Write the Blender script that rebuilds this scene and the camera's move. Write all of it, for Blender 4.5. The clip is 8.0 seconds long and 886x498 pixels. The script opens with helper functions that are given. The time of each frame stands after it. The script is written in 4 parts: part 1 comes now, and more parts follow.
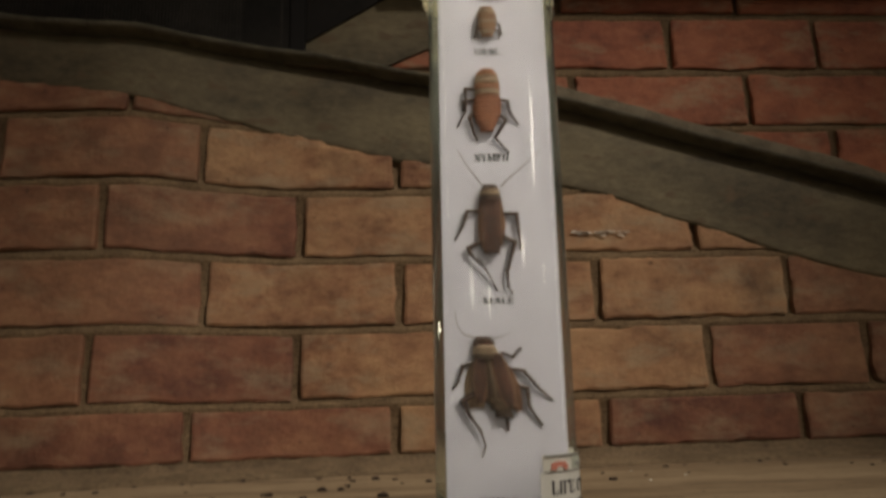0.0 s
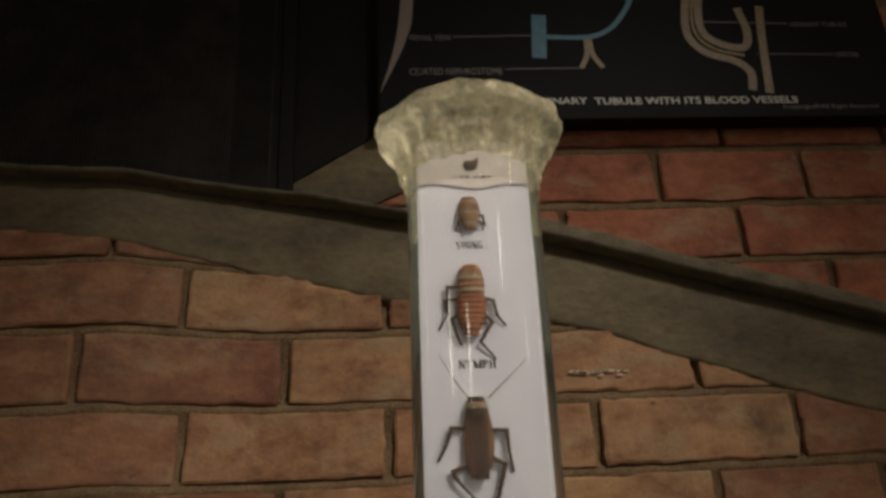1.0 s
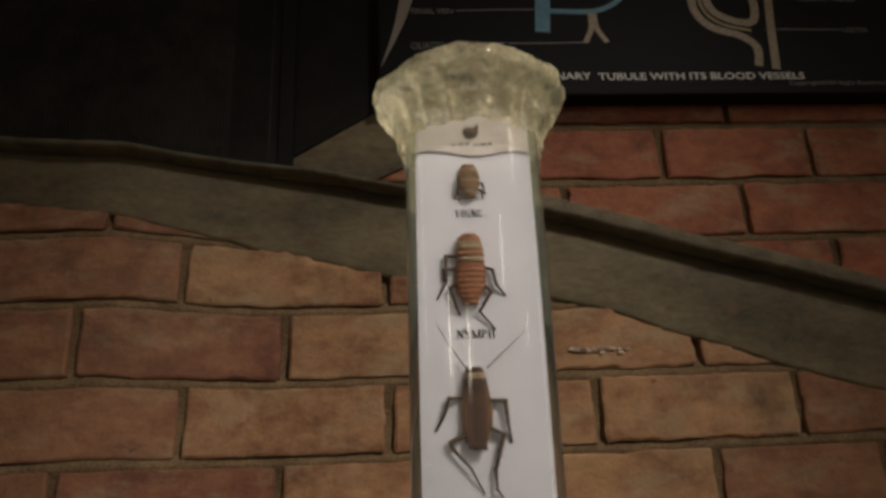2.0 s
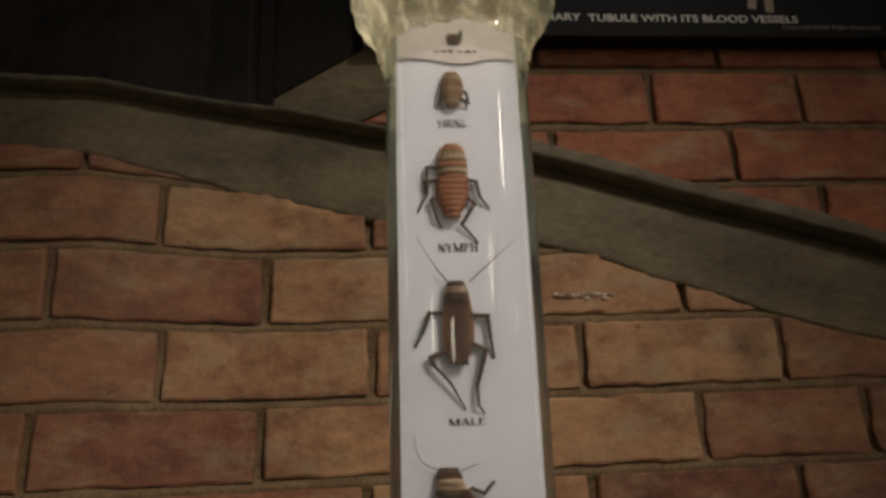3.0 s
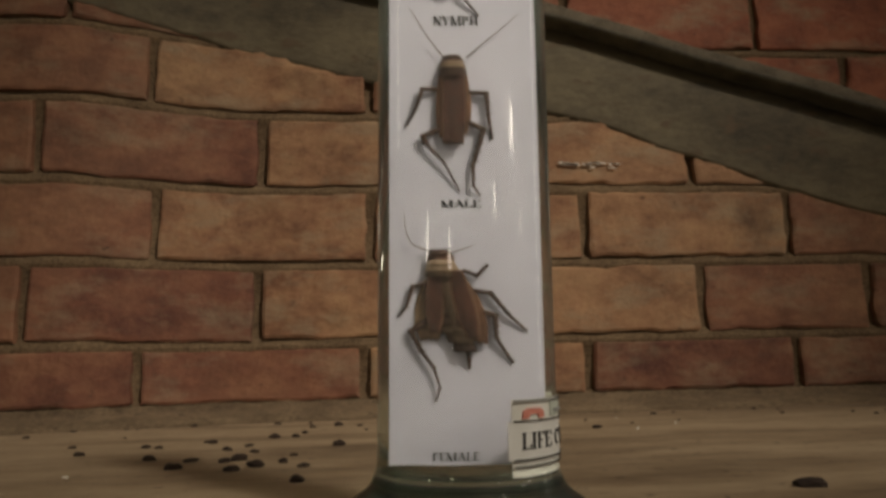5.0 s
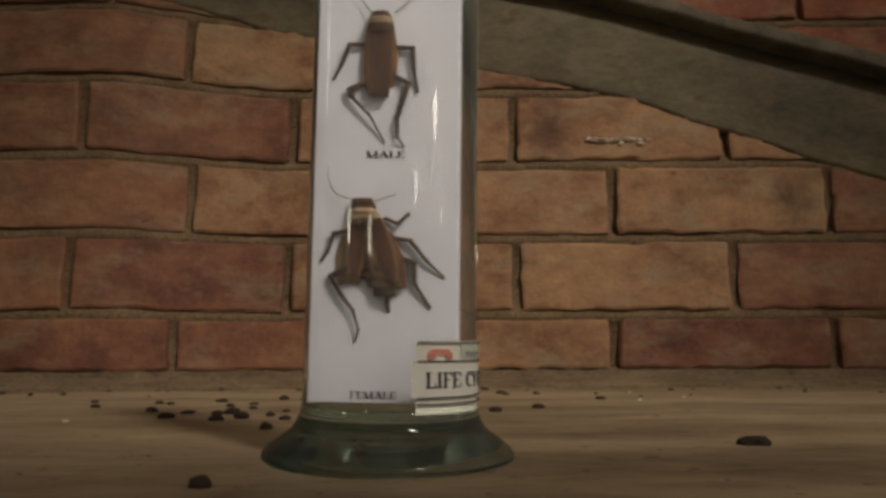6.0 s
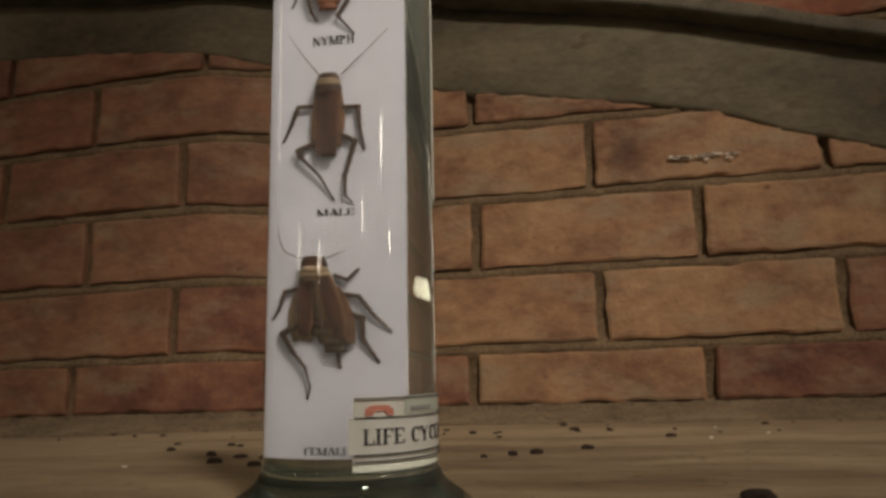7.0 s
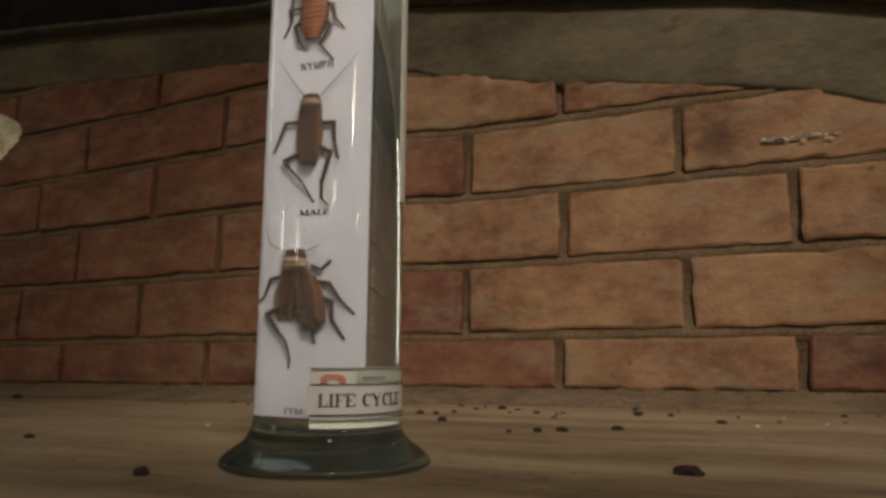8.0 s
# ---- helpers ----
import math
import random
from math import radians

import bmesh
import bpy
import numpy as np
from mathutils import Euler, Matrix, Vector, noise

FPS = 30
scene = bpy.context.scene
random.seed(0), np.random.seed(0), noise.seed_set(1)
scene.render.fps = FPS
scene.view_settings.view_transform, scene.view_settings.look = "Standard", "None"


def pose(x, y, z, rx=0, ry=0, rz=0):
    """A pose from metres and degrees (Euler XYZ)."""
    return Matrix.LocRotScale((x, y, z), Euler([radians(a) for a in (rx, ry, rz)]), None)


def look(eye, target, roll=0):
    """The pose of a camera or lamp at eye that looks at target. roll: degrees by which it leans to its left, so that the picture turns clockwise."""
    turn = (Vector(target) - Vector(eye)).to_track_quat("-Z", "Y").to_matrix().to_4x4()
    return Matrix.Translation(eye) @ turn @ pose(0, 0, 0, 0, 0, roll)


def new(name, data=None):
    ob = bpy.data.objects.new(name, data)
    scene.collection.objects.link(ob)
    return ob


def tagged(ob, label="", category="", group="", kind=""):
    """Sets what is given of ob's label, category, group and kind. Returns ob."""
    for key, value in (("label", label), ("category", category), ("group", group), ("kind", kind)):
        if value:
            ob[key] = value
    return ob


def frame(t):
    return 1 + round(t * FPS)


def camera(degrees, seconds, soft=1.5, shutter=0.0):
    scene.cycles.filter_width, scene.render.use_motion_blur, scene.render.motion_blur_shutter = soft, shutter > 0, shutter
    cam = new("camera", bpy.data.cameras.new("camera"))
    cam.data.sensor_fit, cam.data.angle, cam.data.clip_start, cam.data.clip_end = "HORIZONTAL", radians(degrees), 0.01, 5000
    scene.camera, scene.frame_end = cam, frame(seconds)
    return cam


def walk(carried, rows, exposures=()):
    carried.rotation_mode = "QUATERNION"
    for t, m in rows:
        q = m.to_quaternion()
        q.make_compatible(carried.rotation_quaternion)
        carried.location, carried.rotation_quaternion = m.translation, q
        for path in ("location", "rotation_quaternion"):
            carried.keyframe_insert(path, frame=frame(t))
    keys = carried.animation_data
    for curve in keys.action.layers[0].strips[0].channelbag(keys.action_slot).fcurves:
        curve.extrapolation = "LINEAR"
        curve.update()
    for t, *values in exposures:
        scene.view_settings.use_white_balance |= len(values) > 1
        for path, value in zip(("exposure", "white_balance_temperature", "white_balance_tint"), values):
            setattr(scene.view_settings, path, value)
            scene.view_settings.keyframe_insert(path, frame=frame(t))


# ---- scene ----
cam = camera(63.0, 8.0, soft=3.2, shutter=0.4)
PATH = [
    (0, (-0.034, 0.29, 0.043), (0.099, 2.227, 0.523), -2.0),
    (0.5, (-0.029, 0.287, 0.068), (0.098, 2.186, 0.682), -4.0),
    (1, (-0.026, 0.303, 0.088), (0.126, 2.15, 0.841), -3.2),
    (2.5, (-0.024, 0.314, 0.081), (0.121, 2.201, 0.729), -2.7),
    (3, (-0.022, 0.327, 0.074), (0.159, 2.227, 0.669), -2.8),
    (3.5, (-0.018, 0.343, 0.07), (0.166, 2.25, 0.645), -3.5),
    (4, (-0.019, 0.349, 0.061), (0.147, 2.282, 0.548), -2.6),
    (4.5, (-0.018, 0.35, 0.052), (0.141, 2.299, 0.472), -2.2),
    (5, (-0.018, 0.353, 0.04), (0.149, 2.317, 0.379), -1.5),
    (5.2, (-0.018, 0.356, 0.036), (0.154, 2.324, 0.346), -1.4),
    (6.3, (0.047, 0.342, 0.026), (-0.103, 2.313, 0.332), -0.6),
    (6.5, (0.056, 0.341, 0.027), (-0.17, 2.301, 0.357), -1.4),
    (7, (0.085, 0.352, 0.034), (-0.315, 2.274, 0.415), -1.5),
    (7.5, (0.137, 0.35, 0.028), (-0.559, 2.19, 0.389), 1.4),
    (8, (0.16, 0.341, 0.03), (-0.648, 2.138, 0.374), 0.4),
]
walk(cam, [(t, look(eye, target, roll)) for t, eye, target, roll in PATH], exposures=[(0.0, -0.13), (1.0, -0.20), (2.5, -0.22), (3.5, -0.20), (5.0, -0.14), (8.0, -0.10)])

# ---- light: a dim room with a few warm lamps, and added fill ----
world = bpy.data.worlds.new("world")
scene.world = world
world.use_nodes = True
world.node_tree.nodes["Background"].inputs["Color"].default_value = (1.0, 0.8, 0.6, 1)
world.node_tree.nodes["Background"].inputs["Strength"].default_value = 0.02


def area_lamp(name, place, target, size, size_y, watts, colour=(1.0, 0.80, 0.58)):
    data = bpy.data.lights.new(name, "AREA")
    data.shape, data.size, data.size_y, data.energy, data.color = "RECTANGLE", size, size_y, watts, colour
    ob = new(name, data)
    ob.matrix_world = look(place, target)
    return ob


def spot_lamp(name, place, target, degrees, blend_edge, watts, radius, colour):
    data = bpy.data.lights.new(name, "SPOT")
    data.spot_size, data.spot_blend, data.energy, data.shadow_soft_size, data.color = radians(degrees), blend_edge, watts, radius, colour
    ob = new(name, data)
    ob.matrix_world = look(place, target)
    return ob


def room_lamp(name, azimuth, elevation, far, size, watts):
    """A small lamp high in the room, seen from the jar in that direction."""
    a, e = radians(azimuth), radians(elevation)
    place = Vector((0.007, 0.58, 0.09)) + far * Vector((math.sin(a) * math.cos(e), -math.cos(a) * math.cos(e), math.sin(e)))
    data = bpy.data.lights.new(name, "POINT")
    data.energy, data.shadow_soft_size, data.color = watts, size / 2, (1.0, 0.90, 0.76)
    ob = new(name, data)
    ob.location = place
    return ob


# key light from the upper right; narrow cone added to darken the outer wall
spot_lamp("key_spot", (1.25, -0.95, 1.95), (0.045, 0.92, 0.175), 22, 1.0, 228, 0.20, (1.0, 0.900, 0.775))
# unseen fill spots, added to brighten the wall on either side
spot_lamp("fill_spot_east", (2.10, -0.95, 1.95), (1.05, 1.00, 0.20), 21, 1.0, 8, 0.20, (1.0, 0.88, 0.75))
spot_lamp("fill_spot_west", (0.10, -0.95, 1.95), (-0.78, 1.00, 0.22), 16, 1.0, 42, 0.20, (1.0, 0.88, 0.75))
room_lamp("room_lamp_a", 59, 17.0, 2.9, 0.20, 10)
room_lamp("room_lamp_b", -54, 9.8, 3.3, 0.22, 7)
room_lamp("room_lamp_c", -24.5, 8.2, 3.6, 0.22, 7)
room_lamp("room_lamp_d", 33, 11.2, 3.4, 0.17, 6)
room_lamp("room_lamp_e", 70.5, 9.5, 2.9, 0.10, 3)
# unseen narrow lamps, added for the bright streaks along the jar's edges
area_lamp("streak_lamp_west", (-2.3, 0.95, 0.60), (0.0, 0.6, 0.15), 0.08, 1.3, 1.3, (1.0, 0.95, 0.86))
area_lamp("streak_lamp_east", (2.3, 0.97, 0.60), (0.0, 0.6, 0.15), 0.08, 1.3, 0.8, (1.0, 0.95, 0.86))


# ---- materials ----
def nodes_of(name):
    m = bpy.data.materials.new(name)
    m.use_nodes = True
    t = m.node_tree
    return m, t, t.nodes["Principled BSDF"]


def coords(t, scale=(1, 1, 1)):
    c = t.nodes.new("ShaderNodeTexCoord")
    g = t.nodes.new("ShaderNodeMapping")
    g.inputs["Scale"].default_value = scale
    t.links.new(c.outputs["Object"], g.inputs["Vector"])
    return g.outputs["Vector"]


def noise_of(t, vec, scale, detail=4.0, rough=0.55):
    n = t.nodes.new("ShaderNodeTexNoise")
    n.inputs["Scale"].default_value, n.inputs["Detail"].default_value, n.inputs["Roughness"].default_value = scale, detail, rough
    t.links.new(vec, n.inputs["Vector"])
    return n.outputs["Fac"]


def ramp(t, fac, stops):
    r = t.nodes.new("ShaderNodeValToRGB")
    e = r.color_ramp.elements
    while len(e) < len(stops):
        e.new(0.5)
    for k, (p, c) in zip(e, stops):
        k.position, k.color = p, (*c, 1)
    t.links.new(fac, r.inputs["Fac"])
    return r.outputs["Color"]


def blend(t, fac, a, b, kind="MIX"):
    m = t.nodes.new("ShaderNodeMix")
    m.data_type, m.blend_type = "RGBA", kind
    for s, v in ((0, fac), (6, a), (7, b)):
        if isinstance(v, (float, int)):
            m.inputs[s].default_value = v
        elif isinstance(v, tuple):
            m.inputs[s].default_value = (*v, 1)
        else:
            t.links.new(v, m.inputs[s])
    return m.outputs[2]


def relief(t, shader, height, strength, distance):
    b = t.nodes.new("ShaderNodeBump")
    b.inputs["Strength"].default_value, b.inputs["Distance"].default_value = strength, distance
    t.links.new(height, b.inputs["Height"])
    t.links.new(b.outputs["Normal"], shader.inputs["Normal"])


def surface(name, dark, light, scale, rough=0.8, fine=0.25, bump=0.5, depth=0.002, stretch=(1, 1, 1), metal=0.0, spots=None):
    """Two-scale mottled surface with grain relief."""
    m, t, p = nodes_of(name)
    v = coords(t, stretch)
    base = ramp(t, noise_of(t, v, scale, 6.0, 0.62), [(0.37, dark), (0.63, light)])
    grain = noise_of(t, v, scale * 14, 5.0, 0.65)
    col = blend(t, fine, base, ramp(t, grain, [(0.36, tuple(0.35 * c for c in dark)), (0.66, tuple(min(1, 1.5 * c) for c in light))]))
    if spots:
        s = ramp(t, noise_of(t, v, scale * 5, 2.0), [(0.62, (0, 0, 0)), (0.70, (1, 1, 1))])
        col = blend(t, s, col, spots)
    t.links.new(col, p.inputs["Base Color"])
    p.inputs["Roughness"].default_value, p.inputs["Metallic"].default_value = rough, metal
    relief(t, p, grain, bump, depth)
    return m


def brick_material(name, dark, mid, light, stains, lime=0.70):
    m, t, p = nodes_of(name)
    v = coords(t)
    info = t.nodes.new("ShaderNodeObjectInfo")
    tint = ramp(t, info.outputs["Random"], [(0.0, tuple(0.7 * c for c in dark)), (0.22, dark), (0.45, mid), (0.75, light), (1.0, tuple(0.8 * a + 0.2 * b for a, b in zip(mid, (0.30, 0.23, 0.10))))])
    big = ramp(t, noise_of(t, v, 9, 4.0, 0.65), [(0.34, tuple(0.6 * c for c in dark)), (0.46, dark), (0.55, mid), (0.68, light)])
    col = blend(t, 0.56, tint, big)
    sweep = ramp(t, noise_of(t, v, 2.3, 2.0), [(0.36, tuple(0.72 * a for a in (dark[0] * 1.5, dark[1] * 1.3, dark[2] * 1.2))), (0.52, mid), (0.64, (light[0] * 0.92, light[1], light[2]))])
    col = blend(t, 0.35, col, sweep)
    patch = ramp(t, noise_of(t, coords(t, (0.8, 1, 1.3)), 21, 7.0, 0.66), [(0.40, tuple(0.42 * c for c in dark)), (0.50, mid), (0.62, tuple(1.25 * c for c in light))])
    col = blend(t, 0.28, col, patch)
    crust = ramp(t, noise_of(t, coords(t, (0.7, 1, 1.2)), 70, 6.0, 0.7), [(0.40, tuple(0.35 * c for c in dark)), (0.52, mid), (0.63, tuple(1.4 * c for c in light))])
    col = blend(t, 0.14, col, crust)
    grain = noise_of(t, v, 260, 5.0, 0.7)
    col = blend(t, 0.06, col, ramp(t, grain, [(0.32, tuple(0.3 * c for c in dark)), (0.55, mid), (0.72, tuple(min(1, 1.7 * c) for c in light))]))
    wash = ramp(t, noise_of(t, coords(t, (0.8, 1, 1.8)), 19, 7.0, 0.68), [(0.50, (0, 0, 0)), (0.70, (lime,) * 3)])
    col = blend(t, wash, col, (0.31, 0.235, 0.145))
    pits = ramp(t, noise_of(t, v, 85, 3.0), [(0.68, (0, 0, 0)), (0.76, (0.55, 0.55, 0.55))])
    col = blend(t, pits, col, tuple(0.3 * c for c in dark))
    for x, z, size in stains:                # sooty stains with ragged edges
        near = t.nodes.new("ShaderNodeVectorMath")
        near.operation = "DISTANCE"
        near.inputs[1].default_value = (x, 1.068, z)
        t.links.new(v, near.inputs[0])
        ragged = t.nodes.new("ShaderNodeMath")
        ragged.operation = "MULTIPLY_ADD"
        t.links.new(noise_of(t, v, 60, 5.0, 0.6), ragged.inputs[0])
        ragged.inputs[1].default_value = size * 1.6
        t.links.new(near.outputs["Value"], ragged.inputs[2])
        soot = ramp(t, ragged.outputs["Value"], [(size * 0.9, (0.72, 0.72, 0.72)), (min(1, size * 1.9), (0, 0, 0))])
        col = blend(t, soot, col, tuple(0.32 * c for c in dark))
    t.links.new(col, p.inputs["Base Color"])
    p.inputs["Roughness"].default_value = 0.8
    h = blend(t, 0.22, noise_of(t, v, 32, 7.0, 0.60), grain)
    relief(t, p, h, 0.75, 0.006)
    return m


def plain(name, colour, rough=0.6, metal=0.0, coat=0.0):
    m, t, p = nodes_of(name)
    p.inputs["Base Color"].default_value = (*colour, 1)
    p.inputs["Roughness"].default_value, p.inputs["Metallic"].default_value, p.inputs["Coat Weight"].default_value = rough, metal, coat
    return m


def glass(name, colour, ior, rough=0.0, haze=0.0):
    """Clear glass; haze: a thin uneven pale veil that stands in for reflected light."""
    m, t, p = nodes_of(name)
    g = t.nodes.new("ShaderNodeBsdfGlass")
    g.inputs["Color"].default_value, g.inputs["Roughness"].default_value, g.inputs["IOR"].default_value = (*colour, 1), rough, ior
    out = t.nodes["Material Output"].inputs["Surface"]
    if not haze:
        t.links.new(g.outputs["BSDF"], out)
        return m
    veil = t.nodes.new("ShaderNodeBsdfDiffuse")
    veil.inputs["Color"].default_value = (0.80, 0.82, 0.76, 1)
    veil_mix = t.nodes.new("ShaderNodeMixShader")
    t.links.new(ramp(t, noise_of(t, coords(t, (1, 1, 0.3)), 55, 5.0, 0.6), [(0.35, (0.6 * haze,) * 3), (0.68, (1.5 * haze,) * 3)]), veil_mix.inputs["Fac"])
    t.links.new(g.outputs["BSDF"], veil_mix.inputs[1])
    t.links.new(veil.outputs["BSDF"], veil_mix.inputs[2])
    t.links.new(veil_mix.outputs["Shader"], out)
    return m


def film_plastic(name, colour, clear, scale):
    """Crumpled clear tape: partly see-through, partly milky, glossy."""
    m, t, p = nodes_of(name)
    v = coords(t)
    wrinkle = noise_of(t, v, scale, 6.0, 0.6)
    p.inputs["Roughness"].default_value = 0.07
    p.inputs["Coat Weight"].default_value = 1.0
    p.inputs["Specular IOR Level"].default_value = 0.8
    t.links.new(ramp(t, wrinkle, [(0.40, tuple(0.38 * c for c in colour)), (0.60, colour)]), p.inputs["Base Color"])
    fold = t.nodes.new("ShaderNodeTexVoronoi")          # sharp creases between flat facets
    fold.inputs["Scale"].default_value = 0.9 * scale
    warp = t.nodes.new("ShaderNodeVectorMath")
    warp.operation = "MULTIPLY_ADD"
    t.links.new(wrinkle, warp.inputs[0])
    warp.inputs[1].default_value = (0.012, 0.012, 0.012)
    t.links.new(v, warp.inputs[2])
    t.links.new(warp.outputs["Vector"], fold.inputs["Vector"])
    relief(t, p, blend(t, 0.5, wrinkle, fold.outputs["Distance"]), 1.0, 0.005)
    t.links.new(p.inputs["Normal"].links[0].from_socket, p.inputs["Coat Normal"])
    milky = t.nodes.new("ShaderNodeBsdfTranslucent")
    milky.inputs["Color"].default_value = (*colour, 1)
    body = t.nodes.new("ShaderNodeMixShader")
    body.inputs["Fac"].default_value = 0.5
    t.links.new(p.outputs["BSDF"], body.inputs[1])
    t.links.new(milky.outputs["BSDF"], body.inputs[2])
    see = t.nodes.new("ShaderNodeBsdfTransparent")
    see.inputs["Color"].default_value = (0.97, 0.97, 0.92, 1)
    mix = t.nodes.new("ShaderNodeMixShader")
    t.links.new(ramp(t, wrinkle, [(0.40, (0.6 * (1 - clear),) * 3), (0.60, (min(1.0, 1.45 * (1 - clear)),) * 3)]), mix.inputs["Fac"])
    t.links.new(see.outputs["BSDF"], mix.inputs[1])
    t.links.new(body.outputs["Shader"], mix.inputs[2])
    t.links.new(mix.outputs["Shader"], t.nodes["Material Output"].inputs["Surface"])
    return m


STAINS = [(0.125, 0.266, 0.030), (0.372, 0.188, 0.026), (-0.45, 0.12, 0.05)]
# tan for the middle of the wall, redder and darker brown further out
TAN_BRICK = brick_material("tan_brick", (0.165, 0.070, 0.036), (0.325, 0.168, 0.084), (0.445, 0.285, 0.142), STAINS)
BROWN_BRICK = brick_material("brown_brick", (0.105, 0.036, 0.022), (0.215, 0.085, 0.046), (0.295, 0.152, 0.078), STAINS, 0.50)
RED_BRICK = brick_material("red_brick", (0.165, 0.048, 0.029), (0.31, 0.100, 0.048), (0.39, 0.150, 0.074), [(0.278, 0.50, 0.012)])
FILLET = surface("dirty_fillet", (0.125, 0.083, 0.045), (0.290, 0.205, 0.118), 22, 0.95, 0.4, 0.9, 0.004, spots=(0.11, 0.073, 0.042))
MORTAR = surface("mortar", (0.122, 0.077, 0.040), (0.240, 0.160, 0.087), 26, 0.95, 0.4, 0.9, 0.004)
GREEN_STONE = surface("green_stone", (0.052, 0.040, 0.022), (0.155, 0.124, 0.070), 8, 0.78, 0.16, 0.5, 0.003, (0.7, 1.0, 1.4), spots=(0.10, 0.068, 0.036))
BEDDING = surface("grey_bedding", (0.085, 0.068, 0.044), (0.19, 0.155, 0.105), 30, 0.9, 0.3, 0.8, 0.003)
LIP_STONE = surface("lip_stone", (0.060, 0.055, 0.038), (0.20, 0.185, 0.130), 40, 0.6, 0.4, 0.9, 0.003)
ROOM_PAINT = surface("room_paint", (0.48, 0.44, 0.38), (0.58, 0.54, 0.47), 2, 0.9)
PAPER = surface("white_card", (0.655, 0.645, 0.775), (0.72, 0.71, 0.84), 25, 0.75, 0.03, 0.1, 0.0003)
SLIP_PAPER = surface("slip_paper", (0.52, 0.46, 0.47), (0.62, 0.56, 0.57), 60, 0.6, 0.05, 0.2, 0.0004)
LABEL_PAPER = surface("label_paper", (0.83, 0.81, 0.72), (0.91, 0.90, 0.82), 120, 0.6, 0.05, 0.1, 0.0003)
STRIP_PAPER = surface("title_strip_paper", (0.84, 0.83, 0.77), (0.90, 0.89, 0.84), 120, 0.5, 0.04, 0.1, 0.0003)
PRINT_FADED = plain("faded_grey_print", (0.36, 0.37, 0.36), 0.6)
INK = plain("black_ink", (0.02, 0.02, 0.022), 0.6)
LABEL_PINK = plain("label_pink", (0.72, 0.27, 0.20), 0.6)
LABEL_GREEN = plain("label_green", (0.60, 0.64, 0.55), 0.6)
GLASS = glass("jar_glass", (0.965, 0.985, 0.965), 1.5, 0.0, 0.045)
FOOT_GLASS = glass("thick_green_glass", (0.46, 0.53, 0.50), 1.5, 0.03, 0.025)
LIQUID = glass("preserving_liquid", (0.985, 0.985, 0.95), 0.907)
WRAP = film_plastic("yellowed_wrap", (0.99, 0.91, 0.66), 0.30, 95)
TAPE = film_plastic("clear_tape", (0.78, 0.75, 0.68), 0.80, 120)
BLACK_RIB = surface("black_ribbed_cloth", (0.008, 0.0075, 0.007), (0.016, 0.014, 0.012), 12, 0.8, 0.2, 0.4, 0.001)
FLAT_BLACK = surface("flat_black", (0.007, 0.0065, 0.006), (0.014, 0.012, 0.011), 8, 0.7, 0.2, 0.3, 0.001)
PRINT_BLACK = surface("printed_black", (0.003, 0.003, 0.004), (0.006, 0.006, 0.0075), 6, 0.62, 0.1, 0.1, 0.0005)
FRAME_BLACK = plain("black_frame", (0.010, 0.009, 0.009), 0.75)
FRAME_BLACK.node_tree.nodes["Principled BSDF"].inputs["Specular IOR Level"].default_value = 0.15
PRINT_WHITE = plain("printed_white", (0.55, 0.53, 0.50), 0.5)
PRINT_GREY = plain("printed_grey", (0.14, 0.135, 0.13), 0.5)
PRINT_BLUE = surface("printed_blue", (0.03, 0.13, 0.21), (0.05, 0.19, 0.28), 60, 0.5, 0.2, 0.1, 0.0003)
PRINT_TAN = surface("printed_tan", (0.12, 0.085, 0.05), (0.30, 0.22, 0.13), 300, 0.5, 0.3, 0.1, 0.0003)
PRINT_GOLD = surface("printed_gold", (0.14, 0.10, 0.04), (0.30, 0.21, 0.08), 200, 0.5, 0.3, 0.1, 0.0003)
SHEET_GLARE = plain("sheet_edge_glare", (0.22, 0.19, 0.17), 0.35)
CRUMB = surface("dark_crumb", (0.016, 0.010, 0.007), (0.05, 0.028, 0.016), 300, 0.8, 0.4, 0.8, 0.001)
GRAIN_WHITE = plain("pale_grit", (0.6, 0.55, 0.45), 0.8)
CHITIN = surface("brown_chitin", (0.020, 0.007, 0.0045), (0.150, 0.050, 0.028), 380, 0.5, 0.42, 0.8, 0.0010, (1, 1, 0.45))
CHITIN_GREY = surface("grey_brown_chitin", (0.050, 0.026, 0.013), (0.16, 0.095, 0.052), 320, 0.55, 0.35, 0.8, 0.0010, (1, 1, 0.3))
WING_EDGE = surface("wing_edge", (0.095, 0.036, 0.019), (0.29, 0.140, 0.074), 300, 0.5, 0.35, 0.8, 0.0010, (1, 1, 0.25))
NYMPH_PALE = surface("pale_orange_shell", (0.30, 0.10, 0.045), (0.40, 0.17, 0.08), 160, 0.5, 0.25, 0.5, 0.0006)
MEMBRANE = surface("pale_wing_membrane", (0.15, 0.075, 0.038), (0.36, 0.235, 0.145), 260, 0.45, 0.3, 0.6, 0.0008, (1, 1, 0.3))
CHITIN_PALE = surface("pale_chitin", (0.25, 0.150, 0.090), (0.42, 0.300, 0.200), 200, 0.5, 0.2, 0.5, 0.0006)
CHITIN_DARK = surface("dark_chitin", (0.034, 0.014, 0.008), (0.095, 0.042, 0.024), 200, 0.5, 0.2, 0.5, 0.0006)
NYMPH_SHELL = surface("orange_shell", (0.23, 0.066, 0.028), (0.37, 0.130, 0.056), 160, 0.45, 0.25, 0.5, 0.0006)
YOUNG_SHELL = surface("tan_shell", (0.19, 0.080, 0.035), (0.33, 0.165, 0.080), 220, 0.5, 0.25, 0.5, 0.0006)
